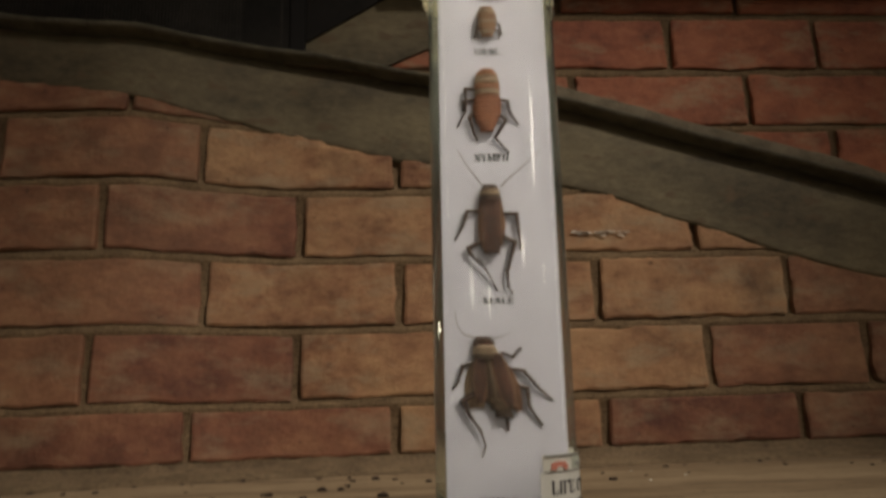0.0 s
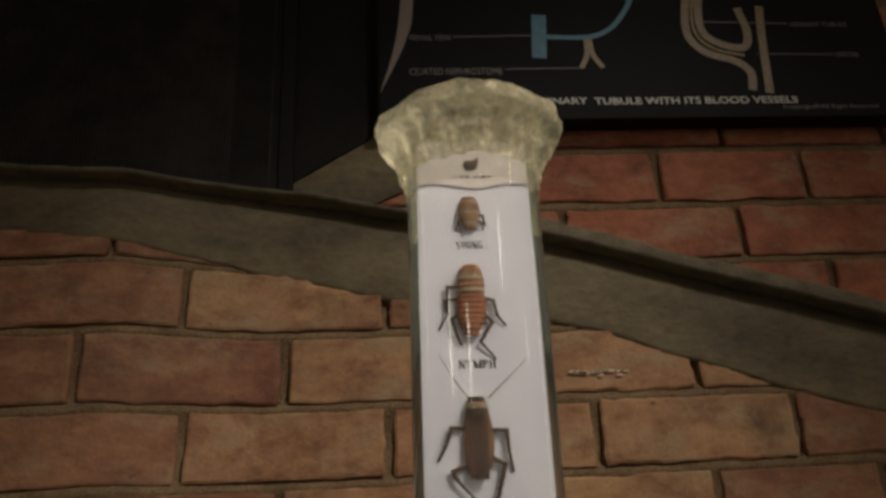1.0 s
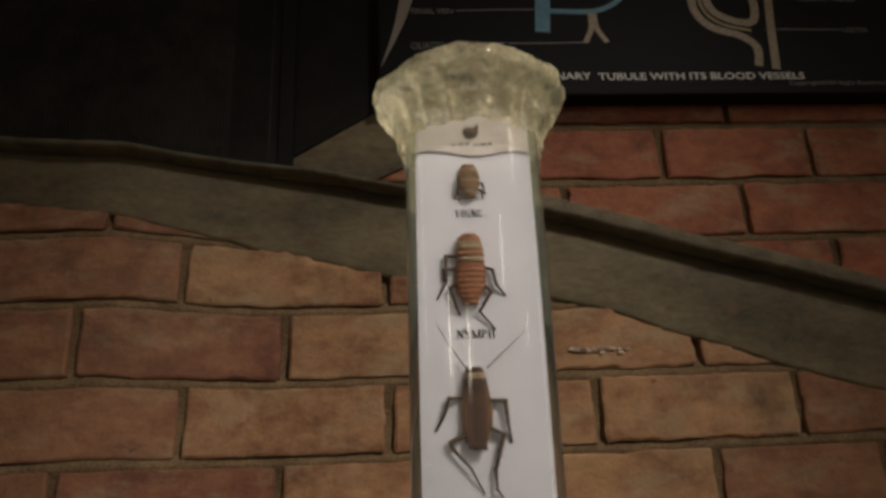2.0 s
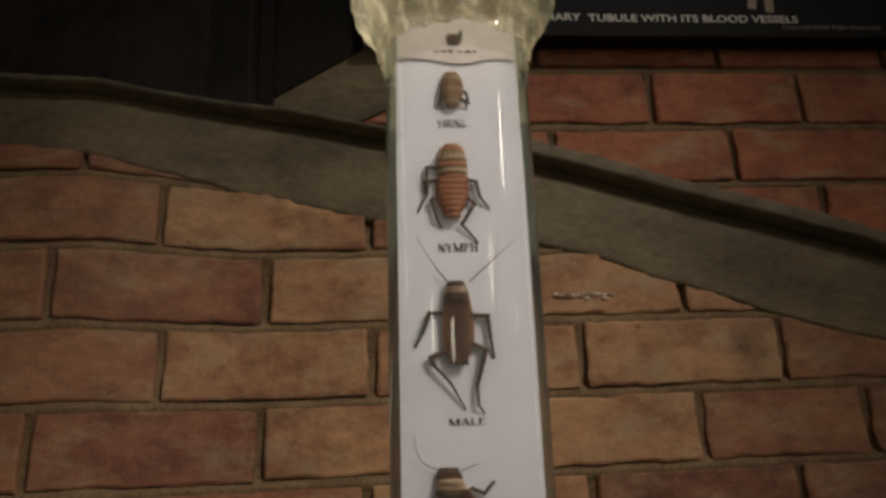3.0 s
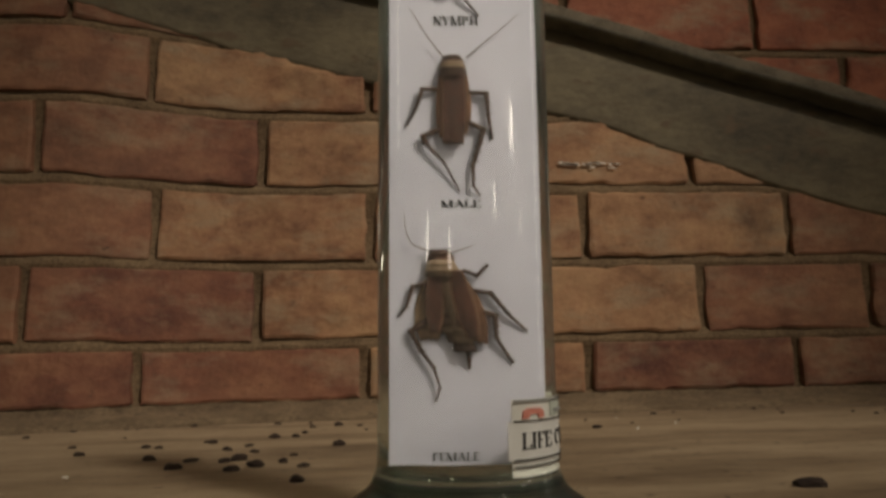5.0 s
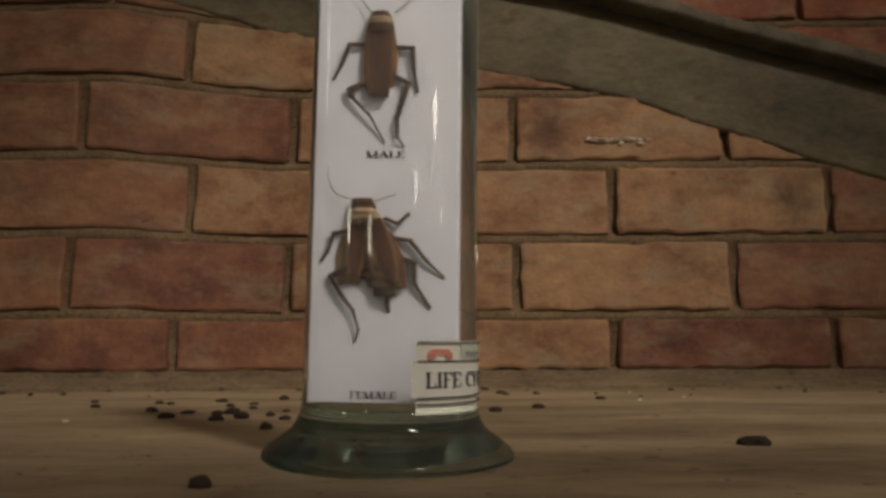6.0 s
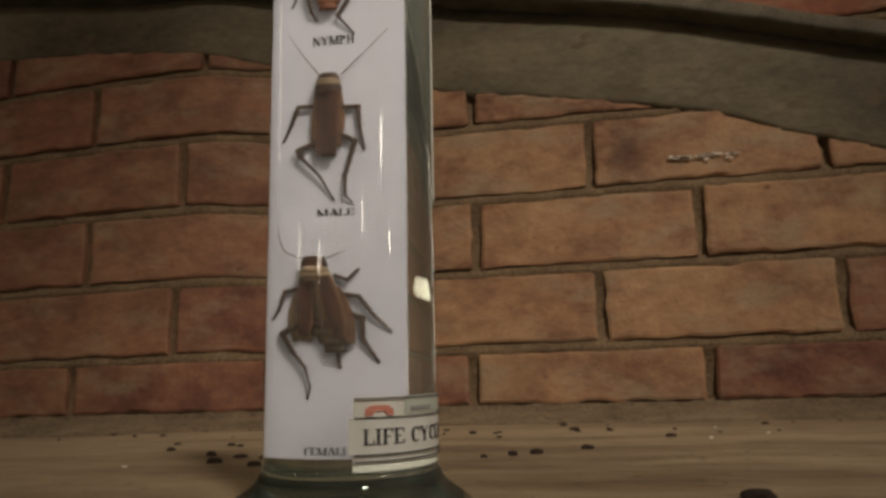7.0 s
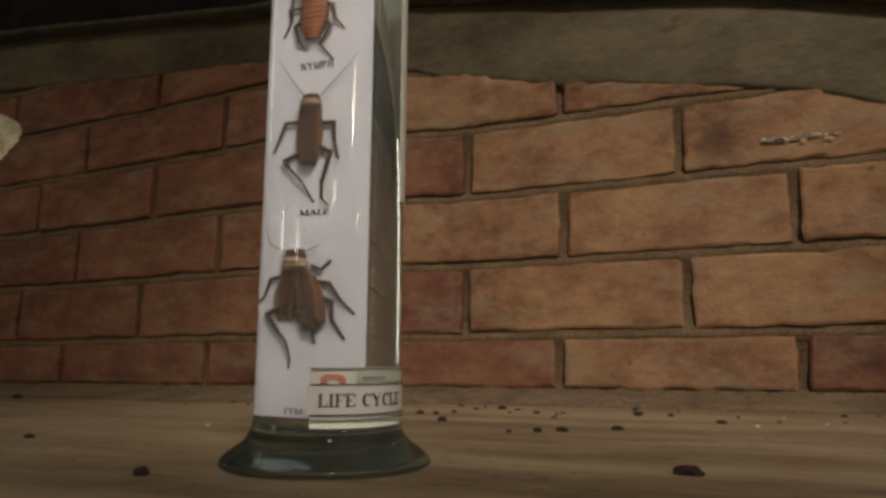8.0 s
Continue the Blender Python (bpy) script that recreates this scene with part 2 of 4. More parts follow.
SMEAR_GLINT = plain("lime_smear", (0.62, 0.54, 0.44), 0.35)


# raised ribs coloured lighter than the cloth behind, as if catching light
RIB_LIT = surface("black_rib_lit", (0.014, 0.0125, 0.011), (0.034, 0.030, 0.026), 30, 0.8, 0.3, 0.4, 0.001)
for m in (PRINT_BLACK, BLACK_RIB, FLAT_BLACK, RIB_LIT):
    m.node_tree.nodes["Principled BSDF"].inputs["Specular IOR Level"].default_value = 0.12


def ledge_material():
    m, t, p = nodes_of("ledge_board")
    v = coords(t, (0.75, 4.2, 1))
    v.node.inputs["Rotation"].default_value = (0, 0, radians(4))
    wave = t.nodes.new("ShaderNodeVectorMath")           # lets the streaks wander
    wave.operation = "MULTIPLY_ADD"
    t.links.new(noise_of(t, coords(t), 4.5, 3.0), wave.inputs[0])
    wave.inputs[1].default_value = (0.0, 0.30, 0.0)
    t.links.new(v, wave.inputs[2])
    streak = noise_of(t, wave.outputs["Vector"], 3.4, 5.0, 0.58)
    col = ramp(t, streak, [(0.36, (0.125, 0.083, 0.045)), (0.46, (0.25, 0.175, 0.099)), (0.56, (0.42, 0.315, 0.192)), (0.70, (0.36, 0.265, 0.158))])
    mottle = ramp(t, noise_of(t, coords(t, (1, 1.6, 1)), 24, 6.0, 0.65), [(0.36, (0.17, 0.115, 0.065)), (0.52, (0.33, 0.240, 0.142)), (0.66, (0.47, 0.365, 0.235))])
    col = blend(t, 0.30, col, mottle)
    fine = noise_of(t, coords(t, (0.5, 1.5, 1)), 90, 6.0, 0.7)
    col = blend(t, 0.22, col, ramp(t, fine, [(0.34, (0.10, 0.068, 0.038)), (0.66, (0.46, 0.345, 0.215))]))
    dots = ramp(t, noise_of(t, coords(t), 170, 2.0), [(0.66, (0, 0, 0)), (0.72, (0.8, 0.8, 0.8))])
    col = blend(t, dots, col, (0.06, 0.04, 0.025))
    t.links.new(col, p.inputs["Base Color"])
    p.inputs["Roughness"].default_value = 0.72
    relief(t, p, blend(t, 0.5, fine, noise_of(t, coords(t), 120, 4.0)), 0.5, 0.002)
    return m


LEDGE_WOOD = ledge_material()


# ---- mesh helpers ----
def mesh_of(name, bm, materials, smooth=False):
    bmesh.ops.recalc_face_normals(bm, faces=bm.faces[:])
    me = bpy.data.meshes.new(name)
    bm.to_mesh(me)
    bm.free()
    for m in materials if isinstance(materials, (list, tuple)) else [materials]:
        me.materials.append(m)
    for f in me.polygons:
        f.use_smooth = smooth
    return me


def part(name, bm, material, parent=None, label="", smooth=False):
    ob = new(name, mesh_of(name, bm, material, smooth))
    ob.parent = parent
    if label:
        tagged(ob, label)
    return ob


def box(bm, lo, hi, bevel=0.0):
    m = Matrix.Translation([(a + b) / 2 for a, b in zip(lo, hi)]) @ Matrix.Diagonal([b - a for a, b in zip(lo, hi)] + [1])
    made = bmesh.ops.create_cube(bm, size=1, matrix=m)["verts"]
    if bevel:
        edges = list({e for v in made for e in v.link_edges})
        bmesh.ops.bevel(bm, geom=edges, offset=bevel, segments=2, affect="EDGES", profile=0.7)
    return bm


def lathe(bm, profile, steps=64, wobble=None):
    """Turns (radius, height) pairs round z; radius 0 closes the end."""
    rings = []
    for r, z in profile:
        if r == 0:
            rings.append([bm.verts.new((0, 0, z))])
            continue
        ring = []
        for k in range(steps):
            a = 2 * math.pi * k / steps
            v = Vector((r * math.cos(a), r * math.sin(a), z))
            ring.append(bm.verts.new(wobble(v) if wobble else v))
        rings.append(ring)
    for a, b in zip(rings, rings[1:]):
        for k in range(steps):
            j = (k + 1) % steps
            if len(a) == 1:
                bm.faces.new((a[0], b[j], b[k]))
            elif len(b) == 1:
                bm.faces.new((a[k], a[j], b[0]))
            else:
                bm.faces.new((a[k], a[j], b[j], b[k]))
    return bm


def slab(bm, outline, y0, y1, index=0):
    """A plate with an outline in x and z, from y0 (front) back to y1."""
    front = [bm.verts.new((x, y0, z)) for x, z in outline]
    back = [bm.verts.new((x, y1, z)) for x, z in outline]
    faces = [bm.faces.new(front), bm.faces.new(back[::-1])]
    for k in range(len(outline)):
        j = (k + 1) % len(outline)
        faces.append(bm.faces.new((front[j], front[k], back[k], back[j])))
    for f in faces:
        f.material_index = index
    return bm


def smooth_line(points, steps=8):
    """A Catmull-Rom line through the points (any dimension)."""
    p = [Vector(q) for q in points]
    p = [2 * p[0] - p[1]] + p + [2 * p[-1] - p[-2]]
    out = []
    for a, b, c, d in zip(p, p[1:], p[2:], p[3:]):
        for k in range(steps):
            s = k / steps
            out.append(0.5 * (2 * b + (c - a) * s + (2 * a - 5 * b + 4 * c - d) * s * s + (3 * b - a - 3 * c + d) * s ** 3))
    return out + [p[-2]]


def ribbon(bm, points, width, y, thick=0.0006, steps=8, index=0):
    """A flat printed band along points in x and z, lying on the plane y."""
    line = smooth_line([(x, 0, z) for x, z in points], steps) if steps > 1 else [Vector((x, 0, z)) for x, z in points]
    left, right = [], []
    for k, q in enumerate(line):
        d = (line[min(k + 1, len(line) - 1)] - line[max(k - 1, 0)]).normalized()
        n = Vector((-d.z, 0, d.x))
        left.append(q + n * width / 2)
        right.append(q - n * width / 2)
    rings = [[bm.verts.new(q) for q in ((l.x, y - thick, l.z), (r.x, y - thick, r.z), (r.x, y, r.z), (l.x, y, l.z))] for l, r in zip(left, right)]
    for p, q in zip(rings, rings[1:]):
        for k in range(4):
            bm.faces.new((p[k], p[(k + 1) % 4], q[(k + 1) % 4], q[k])).material_index = index
    bm.faces.new(rings[0]).material_index = index
    bm.faces.new(rings[-1][::-1]).material_index = index
    return bm


def tube(bm, points, r0, r1, sides=6, index=0):
    """A tapered round limb through the points."""
    rings = []
    for k, q in enumerate(points):
        q = Vector(q)
        d = (Vector(points[min(k + 1, len(points) - 1)]) - Vector(points[max(k - 1, 0)])).normalized()
        u = d.cross(Vector((0.1, 1, 0.05))).normalized()
        w = d.cross(u)
        r = r0 + (r1 - r0) * k / (len(points) - 1)
        rings.append([bm.verts.new(q + r * (u * math.cos(2 * math.pi * s / sides) + w * math.sin(2 * math.pi * s / sides))) for s in range(sides)])
    for a, b in zip(rings, rings[1:]):
        for s in range(sides):
            bm.faces.new((a[s], a[(s + 1) % sides], b[(s + 1) % sides], b[s])).material_index = index
    bm.faces.new(rings[0]).material_index = index
    bm.faces.new(rings[-1][::-1]).material_index = index
    return bm


def letters(text, x0, z0, x1, z1, thick=0.0002, bold=0.0):
    """The text as a bmesh in x and z, filling the box, its front towards -y."""
    data = bpy.data.curves.new("lettering", "FONT")
    data.body, data.size, data.extrude, data.offset = text, 1.0, 0.0, bold
    data.resolution_u = 3
    ob = new("lettering", data)
    me = bpy.data.meshes.new_from_object(ob)
    bpy.data.objects.remove(ob)
    bm = bmesh.new()
    bm.from_mesh(me)
    bpy.data.meshes.remove(me)
    xs, ys = [v.co.x for v in bm.verts], [v.co.y for v in bm.verts]
    ax, ay = min(xs), min(ys)
    sx, sy = (x1 - x0) / (max(xs) - ax), (z1 - z0) / (max(ys) - ay)
    for v in bm.verts:
        v.co = Vector((x0 + (v.co.x - ax) * sx, 0, z0 + (v.co.y - ay) * sy))
    flat = bm.faces[:]
    made = bmesh.ops.extrude_face_region(bm, geom=flat)["geom"]
    for v in made:
        if isinstance(v, bmesh.types.BMVert):
            v.co.y -= thick
    return bm


def serif(text, x0, z0, x1, z1, thick):
    """Bold book lettering with thick stems and thin serifs, filling the box."""
    stem, hair = 0.165, 0.07
    glyphs = {"I": (0.42, [("v", 0.21, 0, 1)]), "L": (0.72, [("v", 0.2, 0, 1), ("h", 0.2, 0.70, 0.04), ("v", 0.67, 0.04, 0.3, 0.07)]),
              "F": (0.72, [("v", 0.2, 0, 1), ("h", 0.2, 0.68, 0.96), ("h", 0.2, 0.5, 0.5), ("v", 0.66, 0.72, 0.96, 0.07)]),
              "E": (0.76, [("v", 0.2, 0, 1), ("h", 0.2, 0.70, 0.96), ("h", 0.2, 0.52, 0.5), ("h", 0.2, 0.72, 0.04), ("v", 0.68, 0.74, 0.96, 0.07), ("v", 0.70, 0.04, 0.28, 0.07)]),
              "H": (0.92, [("v", 0.2, 0, 1), ("v", 0.72, 0, 1), ("h", 0.2, 0.72, 0.5)]), "N": (0.92, [("v", 0.18, 0, 1, 0.08), ("v", 0.76, 0, 1, 0.08), ("d", 0.16, 1, 0.78, 0, 0.22)]),
              "M": (1.12, [("v", 0.16, 0, 1, 0.08), ("v", 0.93, 0, 1, 0.21), ("d", 0.14, 1, 0.54, 0, 0.22), ("d", 0.54, 0, 0.93, 1, 0.08)]),
              "A": (0.92, [("d", 0.46, 1, 0.12, 0, 0.08), ("d", 0.46, 1, 0.80, 0, 0.23), ("h", 0.24, 0.68, 0.32), ("h", 0.02, 0.26, 0.03), ("h", 0.62, 0.92, 0.03)]),
              "Y": (0.90, [("d", 0.12, 1, 0.45, 0.45, 0.23), ("d", 0.78, 1, 0.45, 0.45, 0.08), ("v", 0.45, 0, 0.48)]),
              "U": (0.92, [("v", 0.2, 0.25, 1), ("v", 0.74, 0.25, 1, 0.08), ("a", 0.47, 0.27, 0.27, 0.27, 180, 360)]),
              "P": (0.80, [("v", 0.2, 0, 1), ("a", 0.34, 0.73, 0.34, 0.25, -90, 90), ("h", 0.2, 0.36, 0.96), ("h", 0.2, 0.36, 0.48)]),
              "O": (0.92, [("a", 0.46, 0.5, 0.36, 0.5, 0, 360)]), "C": (0.84, [("a", 0.46, 0.5, 0.36, 0.5, 50, 310), ("v", 0.72, 0.70, 0.98, 0.08)]),
              "G": (0.92, [("a", 0.46, 0.5, 0.36, 0.5, 50, 320), ("v", 0.76, 0.05, 0.45), ("v", 0.74, 0.72, 0.98, 0.07)]), ".": (0.4, [("v", 0.2, 0, 0.18)]), " ": (0.42, [])}
    bm = bmesh.new()
    pen = 0.0
    quads = []
    for ch in text:
        wide, strokes = glyphs[ch]
        for s in strokes:
            if s[0] == "v":
                w = s[4] if len(s) > 4 else stem
                quads.append([(pen + s[1] - w / 2, s[2]), (pen + s[1] + w / 2, s[2]), (pen + s[1] + w / 2, s[3]), (pen + s[1] - w / 2, s[3])])
                if ch not in ". GC":
                    for at in (s[2], s[3]):
                        if at in (0, 1):
                            quads.append([(pen + s[1] - w / 2 - 0.09, abs(at - 0.06)), (pen + s[1] + w / 2 + 0.09, abs(at - 0.06)), (pen + s[1] + w / 2 + 0.09, at), (pen + s[1] - w / 2 - 0.09, at)])
            elif s[0] == "h":
                quads.append([(pen + s[1], s[3] - hair / 2), (pen + s[2], s[3] - hair / 2), (pen + s[2], s[3] + hair / 2), (pen + s[1], s[3] + hair / 2)])
            elif s[0] == "d":
                quads.append([(pen + s[1] - s[5] / 2, s[2]), (pen + s[1] + s[5] / 2, s[2]), (pen + s[3] + s[5] / 2, s[4]), (pen + s[3] - s[5] / 2, s[4])])
            else:
                for k in range(14):
                    a, c = (radians(s[5] + (s[6] - s[5]) * q / 14) for q in (k, k + 1))
                    ring = []
                    for g, inner in ((a, 0), (c, 0), (c, 1), (a, 1)):
                        ring.append((pen + s[1] + math.cos(g) * (s[3] - inner * (0.20 if s[3] > 0.2 else 0.1)), s[2] + math.sin(g) * (s[4] - inner * hair)))
                    quads.append(ring)
        pen += wide
    wide = pen
    for q in quads:
        slab(bm, [(x0 + (x1 - x0) * x / wide, z0 + (z1 - z0) * z) for x, z in q], -thick, 0)
    return bm


def shifted(bm, dx=0, dy=0, dz=0):
    for v in bm.verts:
        v.co += Vector((dx, dy, dz))
    return bm


# ---- the setting ----
FACE = 1.068     # brick faces
LEDGE_SLOPE = 0.0127


def ledge_z(y):
    return LEDGE_SLOPE * (y - 0.83)


bm = bmesh.new()
xs = [-1.6 + 0.05 * k for k in range(57)]
ys = [0.45 + 0.02 * k for k in range(33)]
top = [[bm.verts.new((x, y, ledge_z(y) + 0.0006 * noise.noise((9 * x, 25 * y, 0)))) for x in xs] for y in ys]
for a, b in zip(top, top[1:]):
    for k in range(len(xs) - 1):
        bm.faces.new((a[k], a[k + 1], b[k + 1], b[k]))
under = bmesh.ops.extrude_face_region(bm, geom=bm.faces[:])["geom"]
for v in under:
    if isinstance(v, bmesh.types.BMVert):
        v.co.z = -0.045
tagged(part("ledge", bm, LEDGE_WOOD, smooth=False), "worn brown ledge with streaked grain below the brick wall", "ledge", kind="structure")

def curved(bm, off=(0, 0, 0)):
    """Bends what belongs to the wall: past x = -0.14 it swells gently forward and sags a little."""
    for v in bm.verts:
        x = v.co.x + off[0]
        u = -0.14 - x
        if u > 0:
            k = min(1, u / 0.25)
            forward = 0.05 * k * k * (3 - 2 * k) + 0.04 * u
            v.co.y -= forward
            v.co.x = x + (0.12 - x) * forward / 0.72 - off[0]
            g = max(0, forward - 0.05)
            v.co.z -= min(2.0 * g, 100 * g * g) * (v.co.z + off[2])
    return bm


# arch curves: lower and upper edge of the stone band
LOW = smooth_line([(-1.6, 0, 0.50), (-0.956, 0, 0.463), (-0.62, 0, 0.428), (-0.46, 0, 0.413), (-0.37, 0, 0.401), (-0.226, 0, 0.384), (-0.15, 0, 0.370), (-0.04, 0, 0.344), (0.165, 0, 0.307), (0.3, 0, 0.263), (0.42, 0, 0.222), (0.55, 0, 0.186), (1.2, 0, 0.03)], 10)
HIGH = smooth_line([(-1.6, 0, 0.62), (-0.944, 0, 0.550), (-0.654, 0, 0.512), (-0.45, 0, 0.481), (-0.31, 0, 0.473), (-0.146, 0, 0.470), (-0.016, 0, 0.445), (0.155, 0, 0.413), (0.341, 0, 0.359), (0.537, 0, 0.302), (1.2, 0, 0.09)], 10)


def along(line, x):
    for a, b in zip(line, line[1:]):
        if a.x <= x <= b.x:
            return a.z + (b.z - a.z) * (x - a.x) / (b.x - a.x)
    return line[-1].z if x > 0 else line[0].z


# mortar bed of the wall, uneven: deep under each course, flush on the course below
COURSES = [(0.0190, 0.0670, [-1.22, -0.99, -0.760, -0.496, -0.257, -0.036, 0.186, 0.404, 0.63, 0.86, 1.09]),
           (0.0770, 0.1440, [-1.10, -0.86, -0.618, -0.373, -0.140, 0.091, 0.309, 0.491, 0.73, 0.96]),
           (0.1540, 0.2210, [-1.22, -0.98, -0.745, -0.486, -0.245, -0.029, 0.190, 0.410, 0.64, 0.87]),
           (0.2310, 0.2990, [-1.08, -0.84, -0.606, -0.369, -0.138, 0.090, 0.308, 0.52, 0.75]),
           (0.3090, 0.3740, [-1.22, -0.98, -0.748, -0.488, -0.255, -0.030, 0.19, 0.31, 0.493, 0.72, 0.95]),
           (0.3830, 0.4460, [-1.15, -0.917, -0.611, -0.346, -0.11, 0.02, 0.180, 0.395, 0.61, 0.84]),
           (0.4570, 0.5220, [-0.60, -0.38, -0.15, 0.075, 0.305, 0.491, 0.72, 0.95]),
           (0.5320, 0.5970, [-0.05, 0.17, 0.396, 0.61, 0.84]),
           (0.6070, 0.6720, [0.51, 0.73, 0.95]), (0.6820, 0.7470, [0.61, 0.84])]
levels = [(-0.03, 0.004), (0.0125, 0.004)]
for z0, z1, _ in COURSES:
    levels += [(z0 - 0.0016, 0.0038), (z0 + 0.004, 0.0085), ((z0 + z1) / 2, 0.0075), (z1 - 0.003, 0.0050), (z1 + 0.0006, 0.0004), (z1 + 0.0048, 0.0012)]
levels.append((1.10, 0.004))
bm = bmesh.new()
nx = 420
grid = []
for z, deep in levels:
    grid.append([])
    for i in range(nx + 1):
        x = -1.6 + 2.8 * i / nx
        d = deep + 0.0022 * noise.noise((14 * x, 3, 14 * z)) + 0.0014 * noise.noise((60 * x, 7, 60 * z))
        if along(LOW, x) + 0.002 < z < along(HIGH, x) + 0.004:
            d = 0.012
        grid[-1].append(bm.verts.new((x, FACE + max(0.0003, d), z + 0.0012 * noise.noise((40 * x, 9, 30 * z)))))
for a, b in zip(grid, grid[1:]):
    for i in range(nx):
        bm.faces.new((a[i], a[i + 1], b[i + 1], b[i]))
edge = bmesh.ops.extrude_face_region(bm, geom=bm.faces[:])["geom"]
for v in edge:
    if isinstance(v, bmesh.types.BMVert):
        v.co.y = FACE + 0.12
wall = tagged(part("wall_north", curved(bm), MORTAR, smooth=True), "old brick wall, brown below and red above the stone arch", "wall", kind="structure")

# mortar fillet where the wall meets the ledge
bm = bmesh.new()
rows = []
for i in range(281):
    x = -1.6 + 0.01 * i
    w = 0.010 * noise.noise((8 * x, 0, 5)) + 0.004 * noise.noise((50 * x, 0, 2))
    n = 0.0022 * noise.noise((60 * x, 4, 1))
    rows.append([bm.verts.new(q) for q in ((x, FACE + 0.02, 0.0185 + n), (x, FACE + 0.001, 0.0175 + n), (x, FACE - 0.012 + 0.3 * w, 0.0125 + n),
                                           (x, FACE - 0.045 + w, 0.0075 + n), (x, FACE - 0.080 + 1.5 * w, ledge_z(FACE - 0.08) - 0.0015), (x, FACE + 0.02, -0.01))])
for a, b in zip(rows, rows[1:]):
    for k in range(5):
        bm.faces.new((a[k], a[k + 1], b[k + 1], b[k]))
tagged(part("trim_mortar", curved(bm), FILLET, smooth=True), "rough mortar fillet along the foot of the wall", "mortar", kind="structure")

# stone arch band with its projecting lip
bm = bmesh.new()
n = 280
cols = []
for i in range(n + 1):
    x = -1.58 + 2.76 * i / n
    lo, hi = along(LOW, x), along(HIGH, x)
    lo += 0.003 * noise.noise((16 * x, 0, 0)) + 0.002 * noise.noise((60 * x, 0, 4))
    cols.append([bm.verts.new((x, FACE + y + 0.0009 * noise.noise((25 * x, 3 * q, 3)) + 0.0006 * noise.noise((70 * x, 9 * q, 8)), lo + (hi - lo) * q))
                 for q, y in ((0, 0.0012), (0.05, 0.0008), (0.2, 0.0), (0.4, -0.0012), (0.6, -0.0014), (0.74, -0.0006), (0.82, 0.0026), (0.88, 0.0055), (1.0, 0.0065))])
for a, b in zip(cols, cols[1:]):
    for k in range(8):
        bm.faces.new((a[k], b[k], b[k + 1], a[k + 1]))
edge = bmesh.ops.extrude_face_region(bm, geom=bm.faces[:])["geom"]
for v in edge:
    if isinstance(v, bmesh.types.BMVert):
        v.co.y = FACE + 0.03
arch = tagged(part("trim_arch", curved(bm), GREEN_STONE, smooth=True), "grey-green stone band curving across the brick wall", "stone band", kind="structure")

bm = bmesh.new()
rings = []
for i in range(281):
    x = -1.58 + 2.76 * i / 280
    z = along(HIGH, x)
    k = 0.0012 * noise.noise((90 * x, 1, 1))
    out = FACE - 0.020 + 0.002 * noise.noise((30 * x, 2, 2))
    rings.append([bm.verts.new(q) for q in ((x, FACE + 0.03, z + 0.001), (x, out + 0.002, z + k), (x, out, z - 0.0014 + k), (x, out + 0.001, z - 0.0036 + k), (x, out + 0.004, z - 0.0052), (x, FACE + 0.03, z - 0.0058))])
for a, b in zip(rings, rings[1:]):
    for k in range(6):
        bm.faces.new((a[k], a[(k + 1) % 6], b[(k + 1) % 6], b[k]))
bm.faces.new(rings[0])
bm.faces.new(rings[-1][::-1])
tagged(part("trim_lip", curved(bm), LIP_STONE), "dark projecting lip along the top of the stone band", "moulding", kind="structure")

# rough mortar bed between the lip and the cut red bricks
bm = bmesh.new()
rows = []
for i in range(221):
    x = 0.02 + 1.16 * i / 220
    z = along(HIGH, x)
    t = 0.0225 + 0.0035 * noise.noise((11 * x, 2, 7)) + 0.0012 * noise.noise((60 * x, 2, 3))
    n = 0.0012 * noise.noise((45 * x, 6, 1))
    rows.append([bm.verts.new(q) for q in ((x, FACE + 0.03, z - 0.004), (x, FACE - 0.0050 + n, z - 0.004), (x, FACE - 0.0040 + n, z + 0.4 * t), (x, FACE - 0.0022 + n, z + 0.85 * t), (x, FACE + 0.0012, z + t), (x, FACE + 0.03, z + t))])
for a, b in zip(rows, rows[1:]):
    for k in range(6):
        bm.faces.new((a[k], a[(k + 1) % 6], b[(k + 1) % 6], b[k]))
bm.faces.new(rows[0])
bm.faces.new(rows[-1][::-1])
tagged(part("trim_bedding", bm, BEDDING, smooth=True), "grey-green mortar bedding on top of the lip", "mortar", kind="structure")

# triangular stone infill above the lip
bm = bmesh.new()
slab(bm, [(-0.16, 0.462), (-0.060, 0.448), (-0.030, 0.462), (0.03, 0.490), (0.03, 0.60), (-0.16, 0.60)], FACE - 0.0035, FACE + 0.03)
tagged(part("trim_infill", bm, GREEN_STONE), "grey-green stone infill between lip and boards", "stone band", kind="structure")

# the room behind the camera, plain
for name, lo, hi in (("wall_south", (-3.2, -4.7, -1.2), (3.2, -4.6, 2.3)), ("wall_west", (-3.3, -4.6, -1.2), (-3.2, 1.3, 2.3)), ("wall_east", (3.2, -4.6, -1.2), (3.3, 1.3, 2.3)),
                     ("ceiling", (-3.2, -4.6, 2.3), (3.2, 1.3, 2.4)), ("floor", (-3.2, -4.6, -1.3), (3.2, 1.3, -1.2))):
    tagged(part(name, box(bmesh.new(), lo, hi), ROOM_PAINT), "plain dim painted room surface", name.split("_")[0], kind="structure")
bm = bmesh.new()
